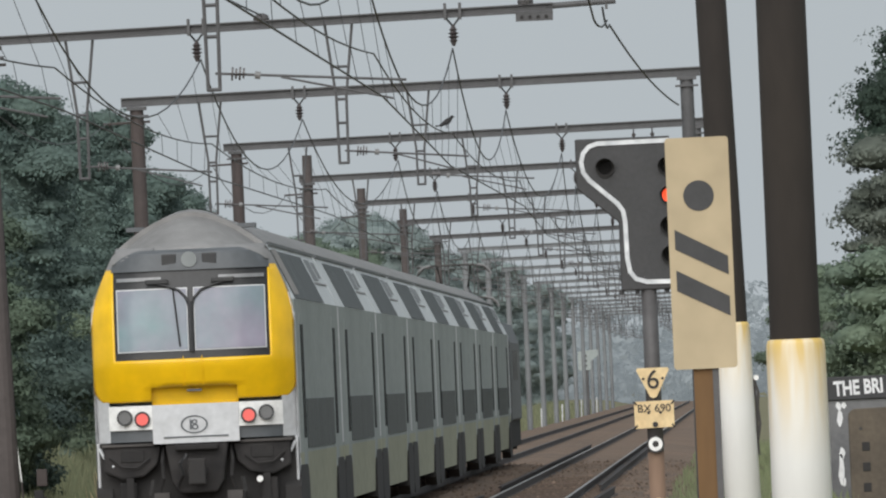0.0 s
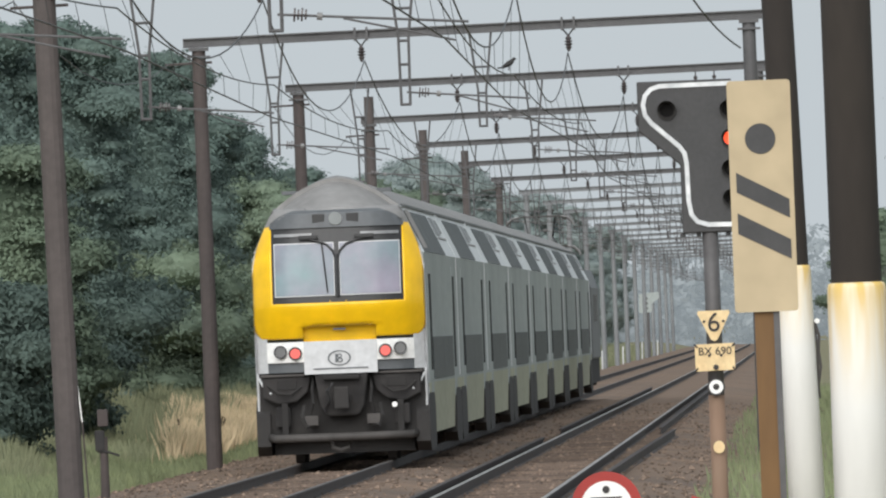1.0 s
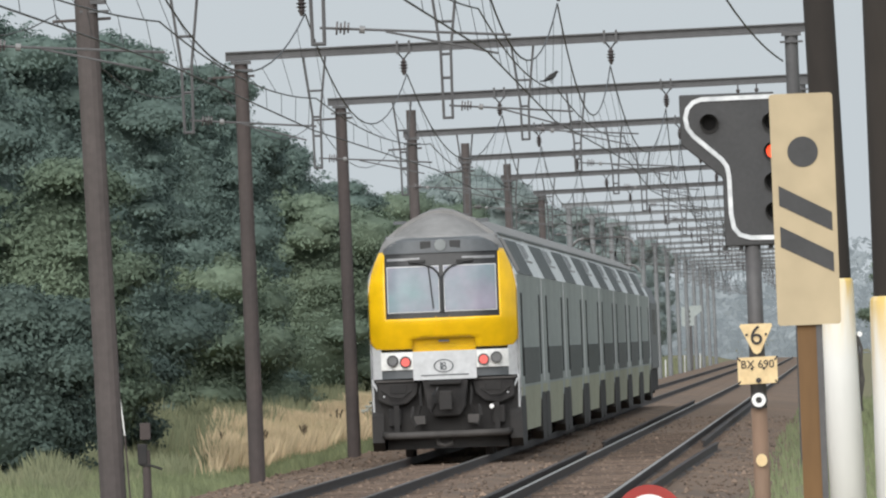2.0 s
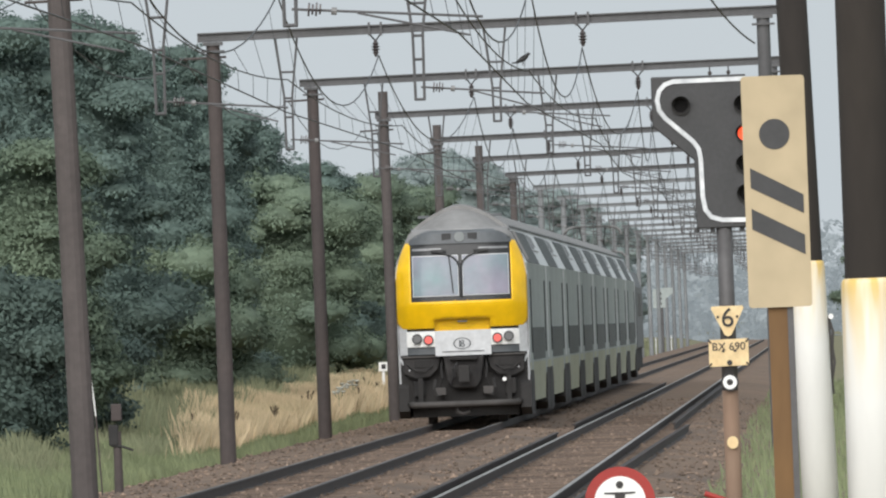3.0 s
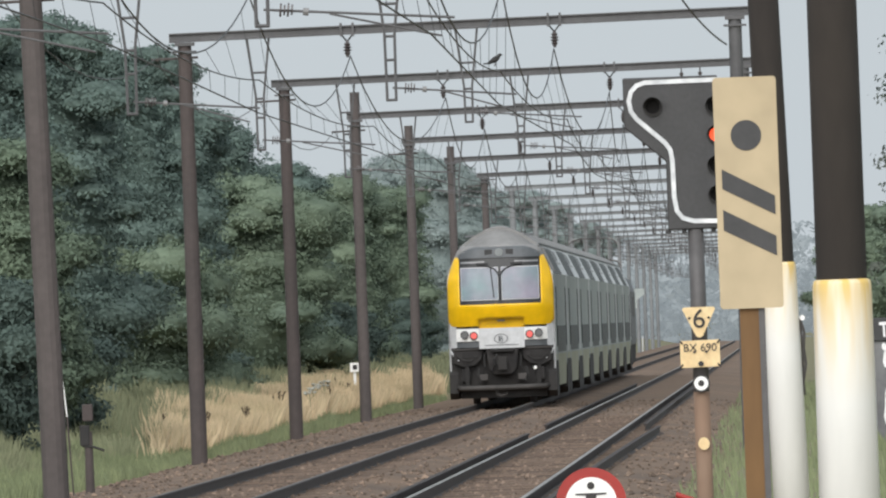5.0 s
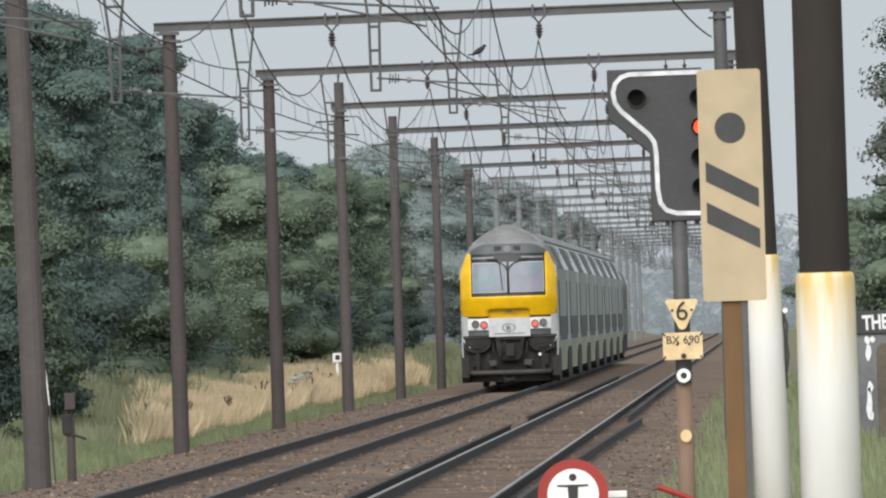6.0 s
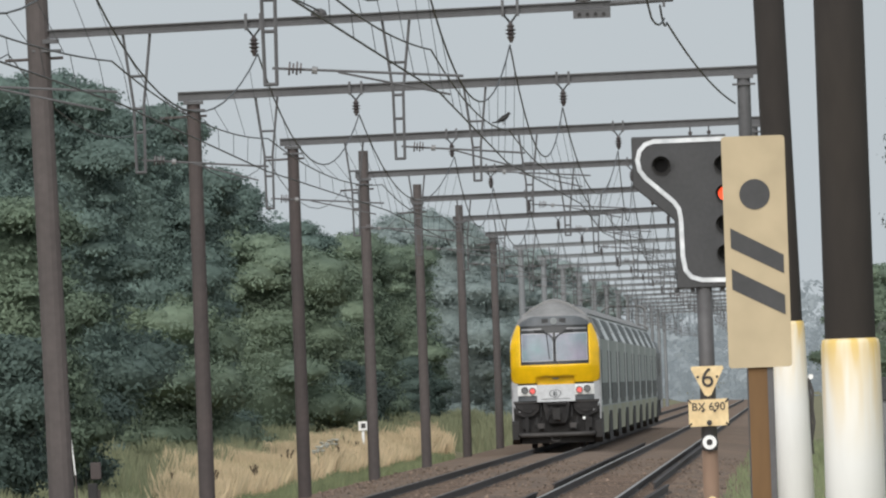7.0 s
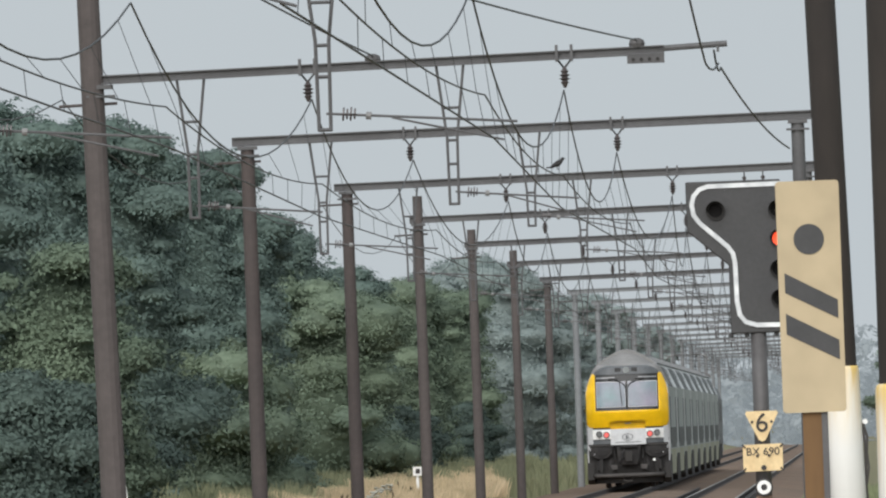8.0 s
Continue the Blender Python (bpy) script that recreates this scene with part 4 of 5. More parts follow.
def yellow_shell(c, W):
    """The yellow end in one piece, open for the windscreen and the coupling recess."""
    bm = bmesh.new()
    zs = [2.05, 2.08, 2.12, 2.18, 2.24, 2.32, 2.40, 2.48, 2.54, 2.59, 2.63, 2.665] + [2.665 + (3.90 - 2.665) * k / 14 for k in range(1, 15)]
    inner = [-W, -0.9, -0.75, -0.60, -0.4, -0.2, 0.0, 0.2, 0.4, 0.60, 0.75, 0.9, W]
    rows = []
    for z in zs:
        h = half_width(z) - 0.14 * max(0.0, (2.24 - z) / 0.19) ** 2
        xs = [-(W + (h - W) * k / 10) for k in range(10, 0, -1)] + inner + [W + (h - W) * k / 10 for k in range(1, 11)]
        rows.append([bm.verts.new((x, front(x, z), z)) for x in xs])
    n = len(rows[0])
    for j in range(len(zs) - 1):
        for i in range(n - 1):
            xm = (rows[j][i].co.x + rows[j][i + 1].co.x) / 2
            zm = (zs[j] + zs[j + 1]) / 2
            if abs(xm) < W and zm > 2.63 or abs(xm) < 0.60 and zm < 2.24:
                continue
            bm.faces.new((rows[j][i], rows[j][i + 1], rows[j + 1][i + 1], rows[j + 1][i]))
    loose = [v for v in bm.verts if not v.link_faces]
    bmesh.ops.delete(bm, geom=loose, context="VERTS")
    ob = part("yellow_end", bm, "yellow", c, "bright yellow rounded end shell", smooth=True)
    mod = ob.modifiers.new("thick", "SOLIDIFY")
    mod.thickness, mod.offset = 0.03, -1
    return ob


def control_end(c):
    hw = half_width
    W = 1.085                                    # half the windscreen's width
    # yellow surround: two posts and the apron below the screen
    for s in (-1, 1):
        face_patch("brow", (lambda z, s=s: s * hw(z)), (lambda z, s=s: s * 0.5), 3.90, 4.19, 10, 5, "roof_grey", c, 0.0, 0.3, "grey rounded brow")
        # light grey corner below the yellow
        face_patch("lower_corner", lambda z, s=s: s * 1.395, lambda z, s=s: s * 1.20, 1.50, 2.26, 4, 5, "panel_grey", c, -0.012, 0.3)
        # lamp cluster
        face_patch("lamp_filler", lambda z, s=s: s * 1.20, lambda z, s=s: s * 0.60, 1.50, 1.70, 6, 2, "visor_grey", c, -0.02, 0.2)
        h = face_patch("lamp_housing", lambda z, s=s: s * 1.21, lambda z, s=s: s * 0.60, 1.665, 2.0, 6, 3, "sign_white", c, 0.03, 0.15, "white lamp housing")
        for x, zl, m, lab in ((0.74, 1.81, "tail_red", "red tail lamp"), (0.985, 1.84, "lens_grey", "unlit grey lamp")):
            y = front(x - 0.09, 1.84) - 0.01
            l = part("lamp", disc(bmesh.new(), s * x, zl, 0.088, y - 0.055, y, 24), m, h, lab)
            part("lamp_rim", ring(bmesh.new(), s * x, zl, 0.084, 0.110, y - 0.06, y, 24), "frame_black", h)
    yellow_shell(c, W)
    face_patch("coupling_recess", lambda z: -0.60, lambda z: 0.60, 1.99, 2.24, 6, 3, "yellow", c, -0.16, 0.3, "shaded yellow recess above the panel")
    bm = bmesh.new()
    y = front(0, 2.2)
    box(bm, -0.10, 0.10, y + 0.02, y + 0.14, 2.175, 2.205)
    part("latch", bm, "visor_grey", c)
    for x in (-0.13, 0.13):
        face_patch("apron_seam", lambda z, x=x: x - 0.006, lambda z, x=x: x + 0.006, 2.25, 2.66, 1, 4, "yellow", c, 0.012, 0.02)
    p = face_patch("coupling_panel", lambda z: -0.60, lambda z: 0.60, 1.46, 2.0, 8, 4, "panel_grey", c, 0.05, 0.2, "light grey coupling panel")
    y = front(0, 1.72)
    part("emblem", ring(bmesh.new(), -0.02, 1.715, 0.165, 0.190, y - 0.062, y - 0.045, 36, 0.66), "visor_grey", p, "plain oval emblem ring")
    bm = bmesh.new()
    box(bm, -0.085, -0.055, y - 0.062, y - 0.045, 1.645, 1.785)
    ring(bm, -0.015, 1.75, 0.022, 0.042, y - 0.062, y - 0.045, 16, 0.85)
    ring(bm, -0.010, 1.68, 0.026, 0.048, y - 0.062, y - 0.045, 16, 0.85)
    part("emblem_mark", bm, "visor_grey", p)
    bm = bmesh.new()
    box(bm, -0.45, 0.45, y - 0.06, y - 0.04, 1.535, 1.555)
    part("panel_seam", bm, "visor_grey", p)
    # windscreen
    fr = face_patch("windscreen_frame", lambda z: -W, lambda z: W, 2.63, 3.87, 12, 8, "frame_black", c, -0.02, 0.25, "black rubber windscreen frame")
    for s in (-1, 1):
        face_patch("windscreen_pane", lambda z, s=s: s * 0.055, lambda z, s=s: s * (W - 0.065), 2.755, 3.60, 8, 6, "screen", fr, 0.008, 0.05, "windscreen pane with a pale sky reflection in its colour")
        face_patch("pane_trim", lambda z, s=s: s * 0.042, lambda z, s=s: s * (W - 0.05), 2.738, 3.617, 8, 6, "panel_grey", fr, 0.002, 0.05)
        face_patch("silver_strip", lambda z, s=s: s * (W - 0.06), lambda z, s=s: s * 0.40, 3.725, 3.775, 8, 1, "chrome", fr, 0.0, 0.05)
        bm = bmesh.new()
        pts = [(0.02 * s, 3.36), (0.06 * s, 3.48), (0.16 * s, 3.585), (0.34 * s, 3.645), (0.55 * s, 3.70)]
        tube(bm, [(x, front(x, z) - 0.035, z) for x, z in pts], 0.019, 6)
        part("wiper_arm", bm, "frame_black", c, "black wiper arm")
        bm = bmesh.new()
        box(bm, min(s * 0.30, s * 0.62), max(s * 0.30, s * 0.62), front(0.5, 3.7) - 0.07, front(0.5, 3.7) - 0.02, 3.675, 3.74)
        part("wiper_box", bm, "frame_black", c, bevel=0.01)
    part("wiper_blade", tube(bmesh.new(), [(x, front(x, z) - 0.03, z) for x, z in ((-0.24, 3.62), (-0.20, 3.2), (-0.165, 2.80))], 0.014, 6), "frame_black", c, "black wiper blade")
    bm = bmesh.new()
    tube(bm, [(0, front(0, z) - 0.025, z) for z in (2.72, 3.0, 3.3, 3.42)], 0.035, 8)
    part("centre_bar", bm, "frame_black", c)
    # visor and dome
    arch = lambda z: 1.10 - 0.42 * max(0.0, (z - 3.90) / 0.26) ** 2
    v = face_patch("visor", lambda z: -arch(z), arch, 3.86, 4.15, 16, 6, "visor_grey", c, 0.012, 0.2, "dark grey visor above the windscreen")
    y = front(0, 4.0)
    part("head_lamp", disc(bmesh.new(), 0, 4.005, 0.108, y - 0.05, y, 28), "head_white", v, "round white head lamp")
    for s in (-1, 1):
        bm = bmesh.new()
        box(bm, s * 0.28 - 0.10, s * 0.28 + 0.10, y - 0.02, y + 0.05, 3.935, 4.085)
        part("vent", bm, "frame_black", v, "dark square vent", bevel=0.008)
    bm = bmesh.new()
    rings = []
    # dome: sections that grow from the brow to the full roof
    for k in range(11):
        t = k / 10
        yy = 0.34 + 1.75 * t
        lift = 4.13 + 0.595 * math.sin(t * math.pi / 2) ** 1.1
        w = 1.10 - 0.05 * t
        row = []
        for i in range(17):
            a = math.pi * i / 16
            x = w * math.cos(a)
            u = abs(x / w)
            z = 4.13 - 0.16 * (1 - t) * u * u + (lift - 4.13) * (1 - u ** 1.7)
            row.append(bm.verts.new((x, yy + 0.30 * (1 - t) * abs(math.cos(a)) ** 3, z)))
        rings.append(row)
    for a, b in zip(rings, rings[1:]):
        for i in range(16):
            bm.faces.new((a[i], a[i + 1], b[i + 1], b[i]))
    bm.faces.new(rings[0])
    bm.faces.new(rings[-1][::-1])
    part("dome", bm, "roof_grey", c, "dull grey rounded cab roof", smooth=True)
    for s in (-1, 1):
        bm = bmesh.new()
        box(bm, s * 0.78 - 0.12, s * 0.78 + 0.12, 1.5, 2.3, 4.43, 4.49)
        part("roof_vent", bm, "visor_grey", c)
    # shoulder fillets from the pillars back to the coach sides
    for s in (-1, 1):
        bm = bmesh.new()
        rows = []
        for z in (0.80, 1.25, 1.5, 2.05, 3.2, 3.5):
            h = half_width(z)
            rows.append([bm.verts.new((s * h * 0.985, front(h * 0.985, z) + 0.02, z)), bm.verts.new((s * (h + 0.004), 0.62 + 0.1 * max(0, z - 3.4), z)), bm.verts.new((s * (h + 0.004), 1.4, z))])
        for a, b in zip(rows, rows[1:]):
            for i in range(2):
                bm.faces.new((a[i], a[i + 1], b[i + 1], b[i]))
        ob = part("cab_side", bm, "panel_grey", c, "light grey cab side")
        mod = ob.modifiers.new("thick", "SOLIDIFY")
        mod.thickness = 0.03
    for s in (-1, 1):
        bm = bmesh.new()
        rows = []
        for z in (3.5, 3.66, 3.8, 3.92, 4.05, 4.16):
            h = half_width(z)
            rows.append([bm.verts.new((s * h * 0.985, front(h * 0.985, z) + 0.02, z)), bm.verts.new((s * (h + 0.003), 0.85, z)), bm.verts.new((s * (h + 0.004), 1.5, z))])
        for p0, p1 in zip(rows, rows[1:]):
            for i in range(2):
                bm.faces.new((p0[i], p0[i + 1], p1[i + 1], p1[i]))
        ob = part("cab_shoulder", bm, "roof_grey", c, "grey cab shoulder")
        mod = ob.modifiers.new("thick", "SOLIDIFY")
        mod.thickness = 0.03
    # underneath: buffer beam, boxes, plough bar, hoses
    bm = bmesh.new()
    # the black plate reaches low to stand in for underfloor shadow too
    box(bm, -1.36, 1.36, 0.55, 0.74, 0.42, 1.50)
    part("end_beam", bm, "soot", c, "dark end beam, deepened to fill in the shadow below", bevel=0.02)
    for s in (-1, 1):
        bm = bmesh.new()
        slab(bm, [(s * 1.30, 1.44), (s * 0.50, 1.44), (s * 0.56, 1.18), (s * 0.74, 1.02), (s * 1.05, 0.98), (s * 1.30, 1.10)], 0.30, 0.58)
        part("equipment_box", bm, "end_grime", c, "sooty equipment housing", bevel=0.03)
        bm = bmesh.new()
        box(bm, min(s * 1.32, s * 0.60), max(s * 1.32, s * 0.60), 0.26, 0.60, 1.435, 1.475)
        part("buffer_ledge", bm, "steel_dull", c, "grimy ledge over the equipment housing", bevel=0.008)
        part("corner_strut", tube(bmesh.new(), [(s * 1.36, 0.50, 1.42), (s * 1.30, 0.42, 1.30), (s * 1.16, 0.30, 1.16)], 0.022, 6), "panel_grey", c, "pale corner strut")
        part("brake_pipe", tube(bmesh.new(), [(s * 0.47, 0.40, 1.40), (s * 0.49, 0.20, 1.20), (s * 0.47, 0.12, 0.98), (s * 0.53, 0.20, 0.80)], 0.026, 6), "under", c, "bent brake pipe")
        part("lamp_cable", tube(bmesh.new(), [(s * 1.22, 0.27, 1.30), (s * 1.05, 0.24, 1.16), (s * 0.84, 0.24, 1.14), (s * 0.66, 0.26, 1.27)], 0.014, 5), "soot", c, "drooping cable")
        bm = bmesh.new()
        box(bm, s * 0.98 - 0.12, s * 0.98 + 0.12, 0.34, 0.54, 0.60, 0.94)
        part("sand_box", bm, "end_grime", c, bevel=0.03)
        part("cover_plate", box(bmesh.new(), s * 0.90 - 0.16, s * 0.90 + 0.16, 0.285, 0.31, 1.22, 1.38), "under", c, bevel=0.008)
        bm = bmesh.new()
        box(bm, min(s * 1.40, s * 1.36), max(s * 1.40, s * 1.36), 0.55, 0.9, 0.60, 1.5)
        part("side_skirt", bm, "panel_grey", c, "light grey skirt edge", bevel=0.02)
        bm = bmesh.new()
        tube(bm, [(s * 0.62, 0.2, 0.95), (s * 0.66, 0.1, 0.75), (s * 0.60, 0.1, 0.60), (s * 0.45, 0.2, 0.62)], 0.035, 6)
        part("hose", bm, "soot", c, "black brake hose")
        bm = bmesh.new()
        box(bm, min(s * 0.62, s * 0.40), max(s * 0.62, s * 0.40), 0.1, 0.4, 0.62, 0.78)
        part("step", bm, "steel_dull", c, bevel=0.01)
    bm = bmesh.new()
    slab(bm, [(-0.44, 1.46), (0.44, 1.46), (0.36, 0.92), (0.26, 0.76), (-0.26, 0.76), (-0.36, 0.92)], 0.16, 0.56)
    part("coupler_box", bm, "end_grime", c, "dark coupler box", bevel=0.04)
    part("coupler_hood", box(bmesh.new(), -0.30, 0.30, 0.02, 0.2, 1.36, 1.44), "under", c, bevel=0.02)
    bm = bmesh.new()
    tube(bm, [(-0.14, 0.0, 1.30), (-0.24, -0.04, 1.18), (-0.20, -0.02, 1.02), (-0.28, 0.1, 0.86)], 0.03, 6)
    part("air_hose", bm, "frame_black", c, "black air hose")
    bm = bmesh.new()
    tube(bm, [(-0.20, 0.30, 0.36), (-0.17, 0.28, 0.24), (-0.05, 0.26, 0.20), (0.08, 0.28, 0.24), (0.12, 0.30, 0.36)], 0.04, 6)
    part("towing_loop", bm, "steel_dull", c, "hanging steel loop")
    bm = bmesh.new()
    tube(bm, [(0, -0.12, 1.06), (0, 0.3, 1.06)], 0.14, 14)
    box(bm, -0.12, 0.12, -0.18, -0.05, 0.88, 1.24)
    part("coupler", bm, "soot", c, bevel=0.02)
    bm = bmesh.new()
    tube(bm, [(-1.18, 0.45, 0.44), (-1.10, 0.25, 0.42), (-0.5, 0.12, 0.42), (0.5, 0.12, 0.42), (1.10, 0.25, 0.42), (1.18, 0.45, 0.44)], 0.07, 10)
    part("guard_bar", bm, "steel_dull", c, "dull steel guard bar", smooth=True)
    for s in (-1, 1):
        part("guard_bracket", box(bmesh.new(), s * 0.95 - 0.05, s * 0.95 + 0.05, 0.3, 0.5, 0.42, 1.0), "under", c)
    part("side_lamp", disc(bmesh.new(), 0.86, 0.92, 0.045, 0.06, 0.2, 14), "sign_white", c, "small white round fitting")
    # added black block: puts shade in the space between the wheels
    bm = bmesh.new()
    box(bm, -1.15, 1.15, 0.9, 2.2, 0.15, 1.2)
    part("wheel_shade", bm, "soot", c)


def locomotive():
    c = thing("locomotive", "dark blue-grey electric locomotive with raised pantograph", "locomotive")
    L = 19.0
    part("body", shell(bmesh.new(), [(-1.45, 1.1), (1.45, 1.1), (1.45, 3.2), (1.25, 3.75), (-1.25, 3.75), (-1.45, 3.2)], 0.3, L), "visor_grey", c, bevel=0.05)
    part("roof_hatch", shell(bmesh.new(), [(-1.0, 3.75), (1.0, 3.75), (0.85, 4.05), (-0.85, 4.05)], 1.2, L - 1.2), "roof_grey", c)
    part("skirt", shell(bmesh.new(), [(-1.40, 0.4), (1.40, 0.4), (1.40, 1.1), (-1.40, 1.1)], 0.6, L - 0.3), "under", c)
    for y in (3.9, L - 3.9):
        bogie(c, y)
    for s in (-1, 1):
        for k in range(4):
            bm = bmesh.new()
            box(bm, s * 1.44, s * 1.462, 5 + 2.4 * k, 6.6 + 2.4 * k, 2.2, 3.0)
            part("side_grille", bm, "frame_black", c)
    for yb, up in ((3.2, 1), (L - 3.5, 0)):
        p = part("pantograph_base", box(bmesh.new(), -0.8, 0.8, yb - 0.8, yb + 0.8, 4.18, 4.24), "steel_dull", c, "pantograph")
        top = 5.32 if up else 4.5
        mid = 4.75 if up else 4.35
        bm = bmesh.new()
        for s in (-1, 1):
            tube(bm, [(s * 0.6, yb - 0.6, 4.24), (s * 0.35, yb + 0.9, mid), (s * 0.45, yb, top)], 0.03, 6)
        part("arm", bm, "wire", p)
        bm = bmesh.new()
        tube(bm, [(-0.98, yb, top - 0.22), (-0.80, yb, top - 0.03), (-0.5, yb, top + 0.02), (0.5, yb, top + 0.02), (0.80, yb, top - 0.03), (0.98, yb, top - 0.22)], 0.03, 6)
        part("collector", bm, "steel_dull", p)
        for s in (-1, 1):
            part("horn", tube(bmesh.new(), [(s * 0.62, yb, top + 0.02), (s * 0.82, yb, top - 0.02), (s * 0.94, yb, top - 0.12), (s * 1.0, yb, top - 0.26)], 0.036, 6), "white_cap", p, "pale curved pantograph horn")
        bm = bmesh.new()
        for sx in (-0.6, 0.6):
            for sy in (-0.6, 0.6):
                lathe(bm, (sx, yb + sy, 4.03), [(0.07, 0), (0.09, 0.06), (0.06, 0.15)], 8)
        part("insulators", bm, "insulator", p)
    return c


TRAIN = []
end_car = coach(True)
control_end(end_car)
TRAIN.append((end_car, 0.0))
plain = coach(False)
TRAIN.append((plain, PITCH))
for k in range(2, 8):
    TRAIN.append((copy_thing(plain, pose(0, 0, 0)), PITCH * k))
TRAIN.append((locomotive(), PITCH * 8))
for ob, off in TRAIN:
    ob.matrix_world = pose(LEFT, 232.6 + off, RAISED)


# ---- trees ----
def dense_hearts(centres, radii, rng, mass, rings=9, seg=14):
    """The closed mass of twigs and leaves inside each lobe, lumpy all round."""
    n = len(centres)
    th = np.linspace(0, math.pi, rings)
    ph = np.linspace(0, 2 * math.pi, seg, endpoint=False)
    unit = np.stack([np.outer(np.sin(th), np.cos(ph)), np.outer(np.sin(th), np.sin(ph)), np.outer(np.cos(th), np.ones(seg))], -1)
    swell = mass + 0.05 * rng.normal(size=(n, rings, seg, 1))
    swell[:, 0], swell[:, -1] = swell[:, 0, :1], swell[:, -1, :1]
    v = centres[:, None, None] + unit[None] * radii[:, None, None] * swell
    j, i = np.meshgrid(np.arange(rings - 1), np.arange(seg), indexing="ij")
    q = np.stack([j * seg + i, (j + 1) * seg + i, (j + 1) * seg + (i + 1) % seg, j * seg + (i + 1) % seg], -1).reshape(-1, 4)
    f = q[None] + (rings * seg) * np.arange(n)[:, None, None]
    me = bpy.data.meshes.new("inner_foliage")
    me.from_pydata(v.reshape(-1, 3).tolist(), [], f.reshape(-1, 4).tolist())
    me.shade_smooth()
    return me


def leaf_mesh(name, centres, radii, count, size, rng, heart=None, spray=0.36, per=34):
    """Small bent leaves on flat sprays of twigs, which spread over the shells of many overlapping lobes."""
    share = radii.prod(1) ** (2 / 3)
    m = max(60, count // per)
    lobe = rng.choice(len(centres), m, p=share / share.sum())
    out0 = rng.normal(size=(m, 3))
    out0[:, 2] = np.where(rng.random(m) < 0.45, np.abs(out0[:, 2]), out0[:, 2])
    out0 /= np.linalg.norm(out0, axis=1)[:, None]
    mid = centres[lobe] + out0 * radii[lobe] * (0.98 - 0.22 * rng.random(m) ** 1.6 + 0.06 * rng.normal(size=m))[:, None]
    reach = spray * rng.uniform(0.45, 1.4, m)
    k = rng.integers(0, m, count)
    d = rng.normal(size=(count, 3))
    d /= np.linalg.norm(d, axis=1)[:, None]
    far_out = rng.random(count) ** 0.5
    p = mid[k] + d * (reach[k] * far_out)[:, None] * np.array([1.0, 1.0, 0.42])
    p[:, 2] -= 0.25 * reach[k] * far_out ** 2
    # a third of the leaves fill in evenly between the sprays
    flat_in = np.flatnonzero(rng.random(count) < 0.42)
    fill = rng.choice(len(centres), len(flat_in), p=share / share.sum())
    out1 = rng.normal(size=(len(flat_in), 3))
    out1 /= np.linalg.norm(out1, axis=1)[:, None]
    p[flat_in] = centres[fill] + out1 * radii[fill] * (0.86 + 0.05 * rng.normal(size=len(flat_in)))[:, None]
    d[flat_in] = out1
    lead = out0[k]
    lead[flat_in] = out1
    d = d * np.array([0.5, 0.5, 0.7]) + lead * 0.6 + np.array([0, 0, 0.15])
    d /= np.linalg.norm(d, axis=1)[:, None]
    nrm = d * 0.9 + rng.normal(size=(count, 3)) * 0.40 + np.array([0, 0, 0.30])
    nrm /= np.linalg.norm(nrm, axis=1)[:, None]
    a = np.cross(nrm, rng.normal(size=(count, 3)))
    a /= np.linalg.norm(a, axis=1)[:, None]
    b = np.cross(nrm, a)
    s = size * rng.uniform(0.55, 1.35, count)[:, None]
    v = np.stack([p - a * s, p + b * s * 1.1 + nrm * s * 0.2, p + a * s], 1)
    f = np.arange(3 * count).reshape(-1, 3)
    # soft shading over each clump, with every leaf facing outwards
    soft = d * 0.55 + 0.35 * nrm + np.array([0, 0, 0.3])
    if heart is not None:
        out = p - heart
        soft += 0.85 * out / np.linalg.norm(out, axis=1)[:, None]
    soft /= np.linalg.norm(soft, axis=1)[:, None]
    geo = np.cross(v[:, 1] - v[:, 0], v[:, 2] - v[:, 0])
    back = (geo * soft).sum(1) < 0
    f[back] = f[back][:, ::-1]
    me = bpy.data.meshes.new(name)
    me.from_pydata(v.reshape(-1, 3).tolist(), [], f.tolist())
    me.normals_split_custom_set_from_vertices(np.repeat(soft, 3, 0).tolist())
    return me


